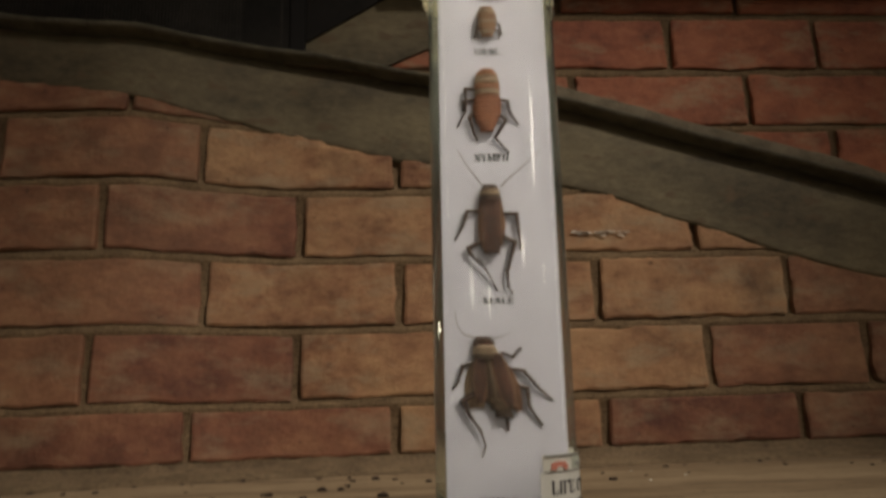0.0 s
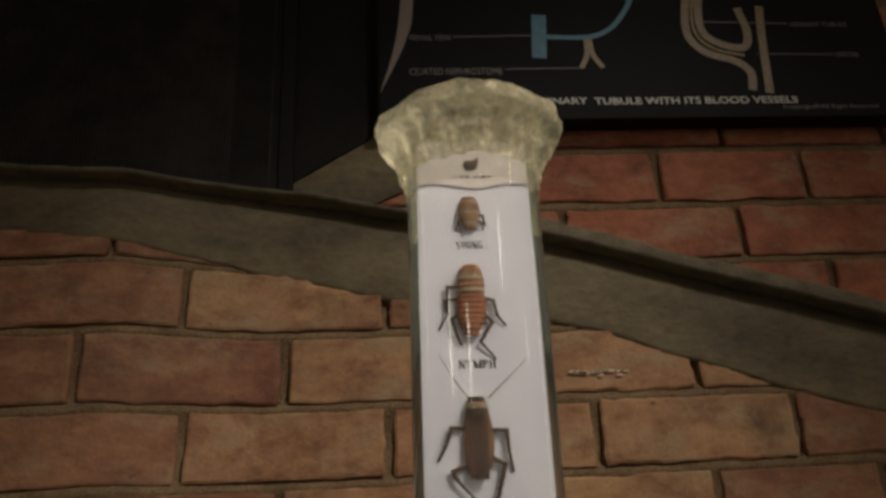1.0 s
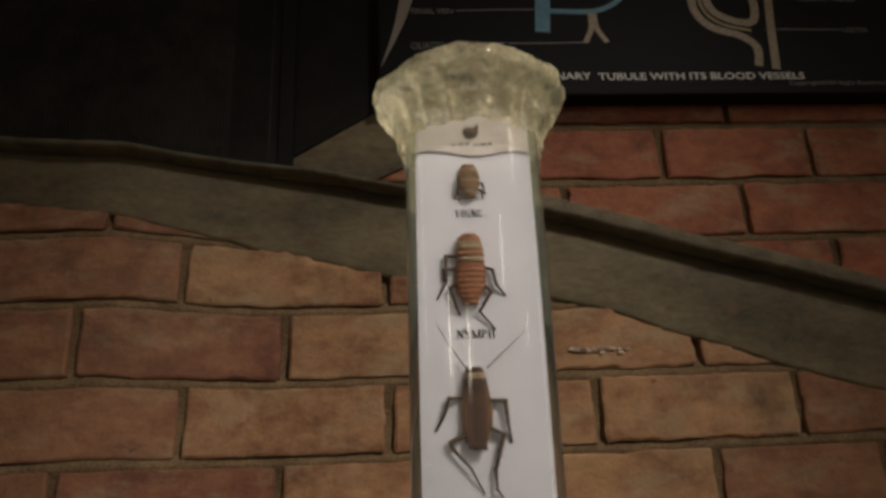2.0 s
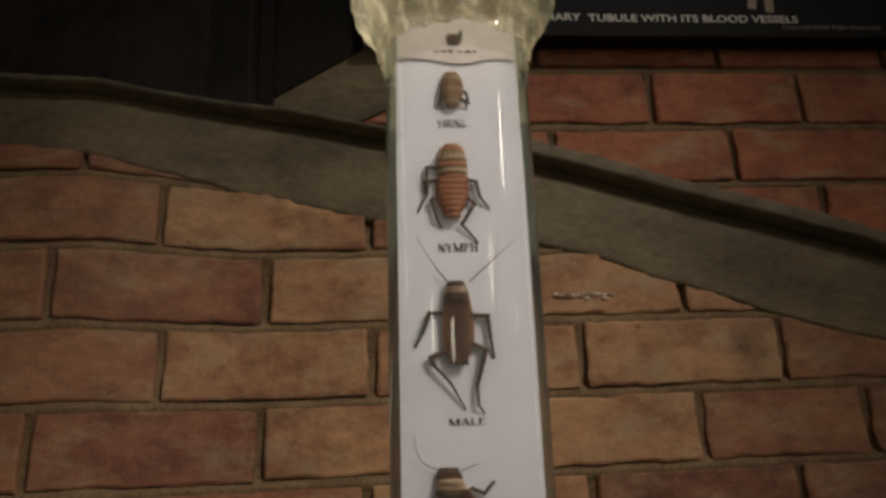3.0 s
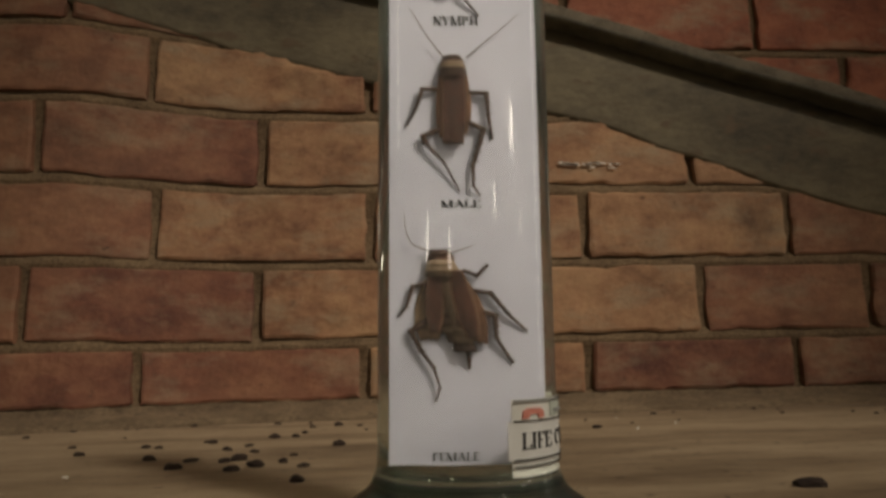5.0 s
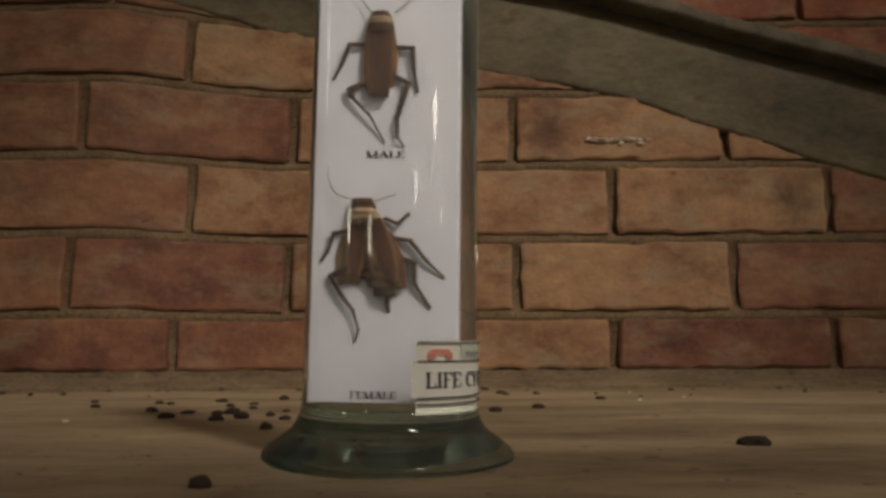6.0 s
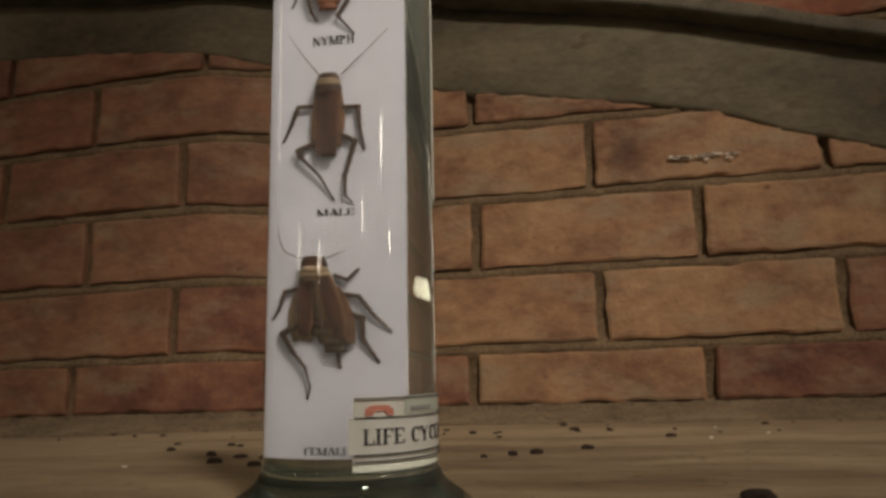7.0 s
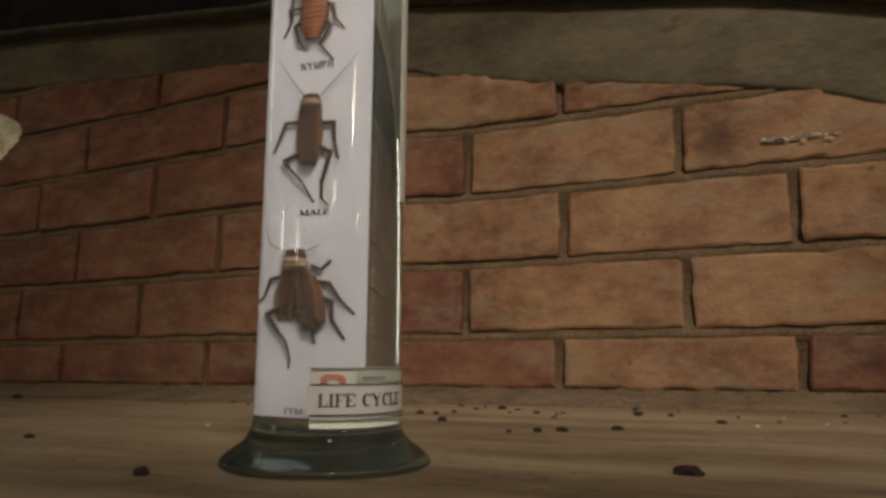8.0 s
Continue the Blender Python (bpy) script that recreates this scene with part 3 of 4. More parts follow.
for lo, hi in (((-3.2, 1.19, -1.2), (3.2, 1.3, -0.045)), ((-3.2, 1.19, 1.1), (3.2, 1.3, 2.3)), ((-3.2, 1.19, -0.045), (-1.10, 1.3, 1.1)), ((1.2, 1.19, -0.045), (3.2, 1.3, 1.1))):
    box(bm, lo, hi)
tagged(part("wall_surround", bm, ROOM_PAINT), "plain dim wall round the brick bay", "wall", kind="structure")
bm = bmesh.new()
box(bm, (-1.6, 0.50, -1.2), (1.2, 1.188, -0.047))
tagged(part("wall_plinth", bm, ROOM_PAINT), "plain plinth that carries the ledge", "wall", kind="structure")


# ---- boards on the wall ----
def black_board():
    ob = tagged(new("display_board"), "black ribbed display board with a dark edge strip, on the lip", "display board")
    ob.location = (-0.6, FACE, 0.5)
    bm = bmesh.new()
    at = [-0.95 + 0.0699 * k for k in range(21)]
    low = [(x, along(HIGH, x - 0.6) - 0.4995) for x in at]
    rows = [[bm.verts.new((x, y, z)) for x, z in line] for y, line in ((-0.010, low), (-0.010, [(x, 0.56) for x in at]), (-0.001, [(x, 0.56) for x in at]), (-0.001, low))]
    for p, q in zip(rows, rows[1:] + rows[:1]):
        for k in range(20):
            bm.faces.new((p[k], p[k + 1], q[k + 1], q[k]))
    bm.faces.new([r[0] for r in rows])
    bm.faces.new([r[-1] for r in rows])
    part("panel", curved(bm, (-0.6, 0, 0.5)), BLACK_RIB, ob)
    bm = bmesh.new()
    x = -0.60
    while x < 0.44:                       # upright ribs
        zb = along(HIGH, x - 0.6) - 0.4990
        slab(bm, [(x, zb), (x + 0.0021, zb), (x + 0.0021, 0.558), (x, 0.558)], -0.0112, -0.0098)
        x += 0.0042
    tagged(part("ribbing", curved(bm, (-0.6, 0, 0.5)), RIB_LIT, ob), kind="stuff")
    bm = bmesh.new()
    box(bm, (0.449, -0.013, along(HIGH, -0.145) - 0.4985), (0.466, -0.001, 0.56), 0.001)
    part("edge_strip", bm, FRAME_BLACK, ob)
    return ob


# plain black sheet over the dark area between display board and poster
def black_sheet():
    bm = bmesh.new()
    slab(bm, [(-0.1335, 0.487), (-0.034, 0.549), (-0.034, 1.06), (-0.1335, 1.06)], FACE - 0.007, FACE - 0.0038)
    return tagged(part("black_sheet", bm, FLAT_BLACK), "thin black sheet with a slanting lower edge", "board")


def poster():
    ob = tagged(new("anatomy_poster"), "black anatomy poster board with blue and tan tubule diagram", "poster")
    ob.location = (0.3, 1.038, 0.553)
    put = lambda bm: shifted(bm, -0.3, 0, -0.553)
    part("board", put(box(bmesh.new(), (-0.033, 0.0015, 0.5535), (0.637, 0.029, 1.06), 0.001)), FRAME_BLACK, ob)
    part("printed_sheet", put(box(bmesh.new(), (-0.030, 0.0, 0.562), (0.634, 0.0015, 1.058))), PRINT_BLACK, ob)
    part("frame_strip", put(box(bmesh.new(), (-0.033, -0.003, 0.551), (0.637, 0.0012, 0.561), 0.0012)), FRAME_BLACK, ob, "black strip along the lower edge")
    part("title", put(letters("TUBULE WITH ITS BLOOD VESSELS", 0.230, 0.5725, 0.488, 0.5822, 0.0003, 0.01)), PRINT_WHITE, ob)
    part("title", put(letters("URINARY", 0.152, 0.5735, 0.221, 0.5830, 0.0003, 0.01)), PRINT_WHITE, ob)
    part("caption", put(letters("Copyright\u00a9All Right Reserved", 0.467, 0.5625, 0.591, 0.5700, 0.0003)), PRINT_GREY, ob)
    part("caption", put(letters("RENAL VEIN", 0.0076, 0.6694, 0.0586, 0.6771, 0.0003)), PRINT_GREY, ob)
    part("caption", put(letters("CILIATED NEPHROSTOME", 0.0057, 0.6175, 0.1201, 0.6271, 0.0003)), PRINT_GREY, ob)
    part("caption", put(letters("URINARY TUBULE", 0.5064, 0.6896, 0.5833, 0.6963, 0.0003)), PRINT_GREY, ob)
    part("caption", put(letters("URETER", 0.5535, 0.6415, 0.5871, 0.6483, 0.0003)), PRINT_GREY, ob)
    for a, b in (((0.0624, 0.6742), (0.1633, 0.6761)), ((0.1239, 0.6252), (0.2229, 0.6262)), ((0.3786, 0.6973), (0.5026, 0.6944)), ((0.4507, 0.6463), (0.5506, 0.6454))):
        part("leader_line", put(ribbon(bmesh.new(), [a, b], 0.0012, 0.0, 0.0004, 1)), PRINT_GREY, ob)
    bm = ribbon(bmesh.new(), [(0.1739, 0.7078), (0.1681, 0.6415)], 0.0185, 0.0, 0.0010, 1)
    part("vein_block", put(bm), PRINT_BLUE, ob, "blue printed block")
    bm = ribbon(bmesh.new(), [(0.1797, 0.6732), (0.2344, 0.6732), (0.2661, 0.6877), (0.2902, 0.7184), (0.3046, 0.7415), (0.3449, 0.7405), (0.3882, 0.7386), (0.4122, 0.7626)], 0.0068, 0.0, 0.0007)
    part("vein", put(bm), PRINT_BLUE, ob)
    bm = ribbon(bmesh.new(), [(0.2306, 0.6694), (0.2296, 0.6473), (0.2200, 0.6262)], 0.0065, 0.0, 0.0008)
    part("nephrostome", put(bm), PRINT_TAN, ob, "tan printed funnel")
    bm = ribbon(bmesh.new(), [(0.2354, 0.6694), (0.2364, 0.6473), (0.2469, 0.6262)], 0.0065, 0.0, 0.0011)
    part("nephrostome", put(bm), PRINT_TAN, ob, "tan printed funnel")
    bm = ribbon(bmesh.new(), [(0.3815, 0.7626), (0.3690, 0.7194), (0.3651, 0.6761), (0.3834, 0.6492), (0.4189, 0.6358), (0.4362, 0.6185), (0.4334, 0.5916)], 0.0105, 0.0, 0.0006)
    part("tubule", put(bm), PRINT_TAN, ob, "tan printed tubule")
    bm = ribbon(bmesh.new(), [(0.4007, 0.7626), (0.3872, 0.7242), (0.3853, 0.6809), (0.4074, 0.6608), (0.4362, 0.6569), (0.4449, 0.6809), (0.4391, 0.7194)], 0.0105, 0.0, 0.0008)
    part("tubule", put(bm), PRINT_TAN, ob, "tan printed tubule")
    bm = ribbon(bmesh.new(), [(0.3911, 0.7626), (0.3776, 0.7194), (0.3757, 0.6781), (0.3959, 0.6540), (0.4334, 0.6435)], 0.004, 0.0, 0.0010)
    part("tubule_lining", put(bm), PRINT_GOLD, ob)
    bm = ribbon(bmesh.new(), [(0.4699, 0.7223), (0.4622, 0.6665), (0.4545, 0.5868)], 0.0105, 0.0, 0.0008)
    part("ureter", put(bm), PRINT_TAN, ob, "tan printed duct")
    bm = bmesh.new()                     # curling left edge, its glare put into the grey
    line = smooth_line([(-0.0308, 0.5916), (-0.0183, 0.6329), (-0.0087, 0.6761), (-0.0020, 0.7338), (0.0028, 0.8299)], 6)
    for k, (a, b) in enumerate(zip(line, line[1:])):
        w0, w1 = 0.016 * min(1, k / 14), 0.016 * min(1, (k + 1) / 14)
        slab(bm, [(a[0], a[1]), (a[0] + w0 + 1e-4, a[1]), (b[0] + w1 + 1e-4, b[1]), (b[0], b[1])], -0.0018, 0.0)
    part("curled_edge", put(bm), SHEET_GLARE, ob, "curled edge of the printed sheet, painted grey for its glare")
    return ob


black_board()
black_sheet()
poster()


# ---- the specimen jar ----
CARD_Y = -0.0080
WIDE = 1.11      # sideways size of what is mounted on the card


def jar_profile(height, tube_r):
    return [(0, 0.0056), (0.012, 0.0054), (0.022, 0.0046), (0.030, 0.0034), (0.0345, 0.0028), (0.0374, 0.0031), (0.0389, 0.0042), (0.0386, 0.0056), (0.0372, 0.0072), (0.0349, 0.0090), (0.0324, 0.0107),
            (0.0302, 0.0125), (0.0288, 0.0145), (0.0280, 0.0166), (tube_r + 0.0002, 0.0195), (tube_r, 0.024), (tube_r, height * 0.5), (tube_r, height - 0.014), (tube_r + 0.0015, height - 0.009),
            (0.0375, height - 0.0055), (0.0388, height - 0.0035), (0.0385, height - 0.001), (0.037, height), (0, height)]


def round_label(bm, radius):
    """Wraps flat x (arc length) and z onto the glass."""
    for v in bm.verts:
        a = v.co.x / radius
        r = radius - v.co.y
        v.co = Vector((r * math.sin(a), -r * math.cos(a), v.co.z))
    return bm


def strip_grid(bm, x0, x1, z0, z1, y=0.0, steps=40):
    prev = None
    for k in range(steps + 1):
        x = x0 + (x1 - x0) * k / steps
        pair = bm.verts.new((x, y, z0)), bm.verts.new((x, y, z1)), bm.verts.new((x, y + 0.0003, z1)), bm.verts.new((x, y + 0.0003, z0))
        if prev:
            for i in range(4):
                bm.faces.new((prev[i], pair[i], pair[(i + 1) % 4], prev[(i + 1) % 4]))
        else:
            bm.faces.new(pair)
        prev = pair
    bm.faces.new(prev[::-1])
    return bm


def finer(profile):
    return [(max(q.x, 0.0), q.z) for q in smooth_line([(r, 0, z) for r, z in profile], 4)][:-1] + [profile[-1]]


def wrap_wobble(seed, amount, top=None):
    """Crumples plastic: broad folds with sharp ridges, and below the rim gathered pleats."""
    def move(v):
        p = Vector((v.x * 62 + seed, v.y * 62, v.z * 75))
        ridge = 1 - 2 * abs(noise.noise(p))
        fine = 1 - 2 * abs(noise.noise(p * 2.7 + Vector((5, seed, 1))))
        n = noise.noise_vector(p * 1.4) * amount * 0.8 + noise.noise_vector(p * 6.0) * amount * 0.22
        flat = Vector((v.x, v.y, 0))
        out = flat.normalized() if flat.length > 1e-6 else Vector((0, 0, 0))
        push = amount * (0.9 * ridge + 0.45 * fine - 0.4)
        if top is not None:
            below = min(1, max(0, (top - 0.004 - v.z) / 0.010))
            a = math.atan2(v.y, v.x)
            push += below * 0.0009 * math.sin(19 * a + 3 * noise.noise((3 * out.x, 3 * out.y, seed)))
            n.z += amount * 0.9 * ridge * (1 - below)
        return v + n + out * push
    return move


def specimen_jar(base, height, label):
    ob = tagged(new("specimen_jar"), label, "jar")
    ob.matrix_world = base
    r = 0.0271
    body = part("glass_body", lathe(bmesh.new(), jar_profile(height, r), 96), [GLASS, FOOT_GLASS], ob, smooth=True)
    body.visible_shadow = False
    for f in body.data.polygons:
        f.material_index = 1 if f.center.z < 0.0165 else 0
    inner = [(0, 0.0175), (0.018, 0.0178), (0.0235, 0.0190), (0.0254, 0.0225), (0.0256, 0.03), (0.0256, height - 0.0052), (0, height - 0.0050)]
    liquid = part("liquid", lathe(bmesh.new(), inner, 96), LIQUID, ob, "clear preserving liquid", smooth=True)
    liquid.visible_shadow = False
    h = height
    wrap = [(0.0280, h - 0.0235), (0.0288, h - 0.0190), (0.0306, h - 0.0145), (0.0333, h - 0.0102), (0.0362, h - 0.0072), (0.0380, h - 0.0052), (0.0390, h - 0.001), (0.0382, h + 0.0014), (0.034, h + 0.003), (0.022, h + 0.0036), (0.01, h + 0.004), (0, h + 0.0042)]
    w = part("sealing_wrap", lathe(bmesh.new(), finer(wrap), 170, wrap_wobble(3.4, 0.0016, h)), WRAP, ob, "crumpled yellowish clear wrap over the flange")
    w.visible_shadow = False
    skirt = [(0.0276, h - 0.0335), (0.0277, h - 0.029), (0.0278, h - 0.022), (0.0284, h - 0.017), (0.0297, h - 0.0150)]
    s = part("tape_skirt", lathe(bmesh.new(), skirt, 80, wrap_wobble(8.0, 0.0005)), TAPE, ob, "clear adhesive tape round the neck")
    s.visible_shadow = False
    return ob


JAR = pose(0.0065, 0.5778, -0.006, 1.48, 0.78, 0)
jar = specimen_jar(JAR, 0.256, "tall footed glass jar of liquid with mounted insect life cycle")

# the card with its captions
bm = bmesh.new()
prev = None
for k in range(13):
    x = -0.0214 + 0.0402 * k / 12
    bow = 0.0
    pair = [bm.verts.new(q) for q in ((x, CARD_Y - bow, 0.0195), (x, CARD_Y - bow, 0.2490), (x, CARD_Y - bow + 0.0006, 0.2490), (x, CARD_Y - bow + 0.0006, 0.0195))]
    if prev:
        for i in range(4):
            bm.faces.new((prev[i], pair[i], pair[(i + 1) % 4], prev[(i + 1) % 4]))
    else:
        bm.faces.new(pair)
    prev = pair
bm.faces.new(prev[::-1])
card = part("mounting_card", bm, PAPER, jar, "white mounting card", smooth=False)
for text, x0, x1, z0, z1 in (("YOUNG .", -0.0066, 0.0027, 0.2012, 0.2044), ("NYMPH", -0.0074, 0.0031, 0.1535, 0.1566), ("MALE", -0.0060, 0.0031, 0.0953, 0.0975), ("FEMALE", -0.0084, 0.0020, 0.0211, 0.0236)):
    part("caption", shifted(serif(text, WIDE * x0, z0, WIDE * x1, z1, 0.0001), 0, CARD_Y - 0.00015, 0), INK, card)
bm = bmesh.new()                         # upper paper slip, its lower edge torn and curling forward
prev = None
for k in range(25):
    x = -0.0212 + 0.0398 * k / 24
    low = 0.2288 + 0.0012 * math.sin(9.0 * k / 24) - 0.0008 * abs(noise.noise((0.7 * k, 2, 5)))
    pair = [bm.verts.new(q) for q in ((x, CARD_Y - 0.0008, low), (x, CARD_Y - 0.0006, low + 0.004), (x, CARD_Y - 0.0005, 0.2488), (x, CARD_Y - 0.0002, 0.2488), (x, CARD_Y - 0.0003, low + 0.004), (x, CARD_Y - 0.0005, low))]
    if prev:
        for i in range(6):
            bm.faces.new((prev[i], pair[i], pair[(i + 1) % 6], prev[(i + 1) % 6]))
    else:
        bm.faces.new(pair)
    prev = pair
bm.faces.new(prev[::-1])
slip = part("paper_slip", bm, SLIP_PAPER, card, "pinkish torn paper slip at the top")
bm = bmesh.new()
for k, wide in enumerate((0.9, 1.3, 0.7, 1.2, 1.4, 1.0)):
    box(bm, (-0.0076 + 0.0024 * k, CARD_Y - 0.0009, 0.2322 + 0.0002 * (k % 2)), (-0.0076 + 0.0024 * k + 0.0013 * wide, CARD_Y - 0.0006, 0.2327 + 0.0002 * (k % 3)))
part("caption", bm, INK, card)

# the paper label round the glass
R = 0.02725
lab = part("paper_label", round_label(strip_grid(bmesh.new(), R * 0.350, R * 2.6, 0.0186, 0.0392), R), LABEL_PAPER, jar, "cream printed paper label")
part("label_strip", round_label(strip_grid(bmesh.new(), R * 0.300, R * 2.62, 0.0232, 0.0334, -0.0004), R), STRIP_PAPER, lab, "white title strip")
part("title", round_label(shifted(serif("LIFE CYCLE", R * 0.445, 0.0259, R * 1.72, 0.0303, 0.0001), 0, -0.0006, 0), R), INK, lab)
for z in (0.0214, 0.0232, 0.0334, 0.0388):
    part("rule", round_label(strip_grid(bmesh.new(), R * 0.36, R * 2.6, z - 0.00018, z + 0.00018, -0.0008), R), INK, lab)
bm = bmesh.new()                         # pink arch-shaped picture
slab(bm, [(R * 0.47, 0.0340), (R * 0.55, 0.0340), (R * 0.58, 0.0352), (R * 0.68, 0.0352), (R * 0.71, 0.0340), (R * 0.79, 0.0340), (R * 0.78, 0.0358), (R * 0.72, 0.0368), (R * 0.54, 0.0368), (R * 0.48, 0.0360)], -0.0005, 0)
part("picture_block", round_label(bm, R), LABEL_PINK, lab, "pink printed block")
part("picture_block", round_label(strip_grid(bmesh.new(), R * 0.93, R * 1.9, 0.0342, 0.0384, -0.0004, 16), R), LABEL_GREEN, lab, "pale green printed block")
part("print_bar", round_label(strip_grid(bmesh.new(), R * 1.0, R * 1.35, 0.0352, 0.0362, -0.0008, 8), R), PRINT_FADED, lab)
part("paper_strip", round_label(strip_grid(bmesh.new(), R * radians(97), R * radians(119), 0.1020, 0.2330, -0.0002, 10), R), LABEL_PAPER, jar, "narrow cream paper strip along the glass")


# ---- the mounted insects, one plain mesh each ----
def insect(bm, label, materials):
    ob = part("insect_specimen", bm, materials, None, label, smooth=True)
    ob.matrix_world = JAR
    return tagged(ob, label, "insect specimen", group="life cycle specimens")


def at_card(x, z, lift):
    """A place on the card from millimetres, lift metres in front of it."""
    return Vector((WIDE * x / 1000, CARD_Y - 0.0003 - lift, (z + 6) / 1000))


def wing(bm, root, tip, halves, depth, lift, index, margin, ridges=4, seed=0, ragged=0.6):
    """A thin, veined, domed wing from root to tip (millimetres); halves: its half width along the way."""
    m, n = 14, 20
    top, under = [], []
    for j in range(n + 1):
        s = j / n
        q = s * (len(halves) - 1)
        k = min(int(q), len(halves) - 2)
        w = halves[k] + (halves[k + 1] - halves[k]) * (q - k)
        cx, cz = root[0] + (tip[0] - root[0]) * s, root[1] + (tip[1] - root[1]) * s
        a, b = [], []
        for i in range(m + 1):
            u = 2 * i / m - 1
            torn = ragged * max(0, s - 0.85) * 6 * noise.noise((i * 0.8, seed, 2)) + 0.12 * noise.noise((u * 3, s * 7, seed))
            vein = 0.00006 * math.cos(math.pi * ridges * (u + 0.25 * s)) + 0.00008 * noise.noise((u * 6, s * 14, seed))
            p = at_card(cx + w * u, cz + torn + 0.5 * w * (1 - u * u) * (s - 0.5), lift + depth * (1 - u * u) ** 0.7 * (1 - 0.45 * s) + vein)
            a.append(bm.verts.new(p))
            b.append(bm.verts.new(p + Vector((0, 0.00022, 0))))
        top.append(a)
        under.append(b)
    for j in range(n):
        for i in range(m):
            k = margin if i in (0, 1, m - 2, m - 1) else index
            bm.faces.new((top[j][i], top[j][i + 1], top[j + 1][i + 1], top[j + 1][i])).material_index = k
            bm.faces.new((under[j][i + 1], under[j][i], under[j + 1][i], under[j + 1][i + 1])).material_index = k
    rim = [(0, i) for i in range(m)] + [(j, m) for j in range(n)] + [(n, i) for i in range(m, 0, -1)] + [(j, 0) for j in range(n, 0, -1)]
    for (j, i), (j2, i2) in zip(rim, rim[1:] + rim[:1]):
        bm.faces.new((top[j2][i2], top[j][i], under[j][i], under[j2][i2])).material_index = margin


def rings_of(bm, head, tail, halves, depth, lift, indices, step=0.08, seed=0):
    """A body of overlapping plates from head to tail; each plate's hind edge stands over the next."""
    n = len(halves)
    rings = []
    for k, w in enumerate(halves):
        for s, g in ((k + 0.02, 1 - 0.5 * step), (k + 0.5, 1.0), (k + 0.97, 1 + 0.5 * step)):
            nxt = halves[min(k + 1, n - 1)]
            half = (w + (nxt - w) * (s - k) * 0.6) * g
            x, z = (a + (b - a) * s / n for a, b in zip(head, tail))
            ring = []
            for i in range(15):
                a = math.pi * i / 14
                r = 1 + 0.05 * noise.noise((k * 1.7 + s, i * 0.5, seed))
                ring.append(bm.verts.new(at_card(x + half * r * math.cos(a), z - 0.35 * math.sin(a) + 0.1 * noise.noise((i, s, seed)), lift * 0.3 + (depth * g * r) * min(1, half / 2.4) * math.sin(a) ** 0.75)))
            rings.append((ring, indices[k % len(indices)]))
    for (a, m), (b, _) in zip(rings, rings[1:]):
        for i in range(14):
            bm.faces.new((a[i], a[i + 1], b[i + 1], b[i])).material_index = m
        bm.faces.new((a[14], a[0], b[0], b[14])).material_index = m
    bm.faces.new(rings[0][0]).material_index = rings[0][1]
    bm.faces.new(rings[-1][0][::-1]).material_index = rings[-1][1]


def leg(bm, points, thick=0.00052, index=1, high=0.0016, spines=0):
    """A jointed leg: spindle thigh, spiny shin and thin foot, arched off the card."""
    n = len(points)
    place = [at_card(x, z, high * (1.0 if 0 < k < n - 1 else 0.6 if k == 0 else 0.1)) for k, (x, z) in enumerate(points)]
    for k, (a, b) in enumerate(zip(place, place[1:])):
        r = thick * (1.5, 1.15, 0.8, 0.55, 0.45)[min(k, 4)]
        if k == 0:
            tube(bm, [a, a.lerp(b, 0.3), a.lerp(b, 0.7), b], 0.8 * r, 0.75 * r, 7, index)
        else:
            tube(bm, [a, a.lerp(b, 0.15), a.lerp(b, 0.6), b], r * 1.05, r * 0.62, 7, index)
        bmesh.ops.create_icosphere(bm, subdivisions=1, radius=r * 0.95, matrix=Matrix.Translation(b))
        if spines and k in (1, 2):
            d = (b - a).normalized()
            side = d.cross(Vector((0, 1, 0)))
            for q in range(spines):
                o = a.lerp(b, (q + 1) / (spines + 1))
                tube(bm, [o, o + (side * (1 if q % 2 else -1) + 1.2 * d) * r * 1.5], 0.30 * r, 0.08 * r, 4, index)
    for f in bm.faces:
        if len(f.verts) == 3:
            f.material_index = index


def feeler(bm, points):
    line = smooth_line([tuple(at_card(x, z, 0.0012)) for x, z in points], 6)
    tube(bm, line, 0.00020, 0.00008, 5, 1)


bm = bmesh.new()                         # egg case
rings_of(bm, (-1.3, 234.2), (-1.1, 229.9), (1.5, 2.1, 2.2, 1.7), 0.0016, 0.0, (0, 1))
leg(bm, [(0.4, 233.0), (0.9, 234.4), (1.0, 231.6)], 0.0003)
insect(bm, "tiny brown egg case on pinkish paper slip", [CHITIN, CHITIN_DARK])

bm = bmesh.new()                         # young
leg(bm, [(-4.2, 212.5), (-5.3, 211.5), (-5.7, 206.5), (-4.9, 202.6)], 0.00042)
leg(bm, [(-4.3, 208), (-5.8, 206.3), (-6.2, 203.4)], 0.00036)
leg(bm, [(0.2, 209.8), (1.5, 208.8), (2.3, 205.2)], 0.00042)
leg(bm, [(0.0, 206.8), (1.3, 205.6), (1.6, 203.2)], 0.00036)
rings_of(bm, (-2.3, 217.4), (-2.2, 203.4), (1.9, 2.6, 2.9, 3.1, 3.2, 3.1, 2.9, 2.5, 1.8), 0.0024, 0.001, (0, 2, 0), 0.10, 1)
insect(bm, "small tan young insect on white card", [YOUNG_SHELL, CHITIN_DARK, CHITIN_PALE])

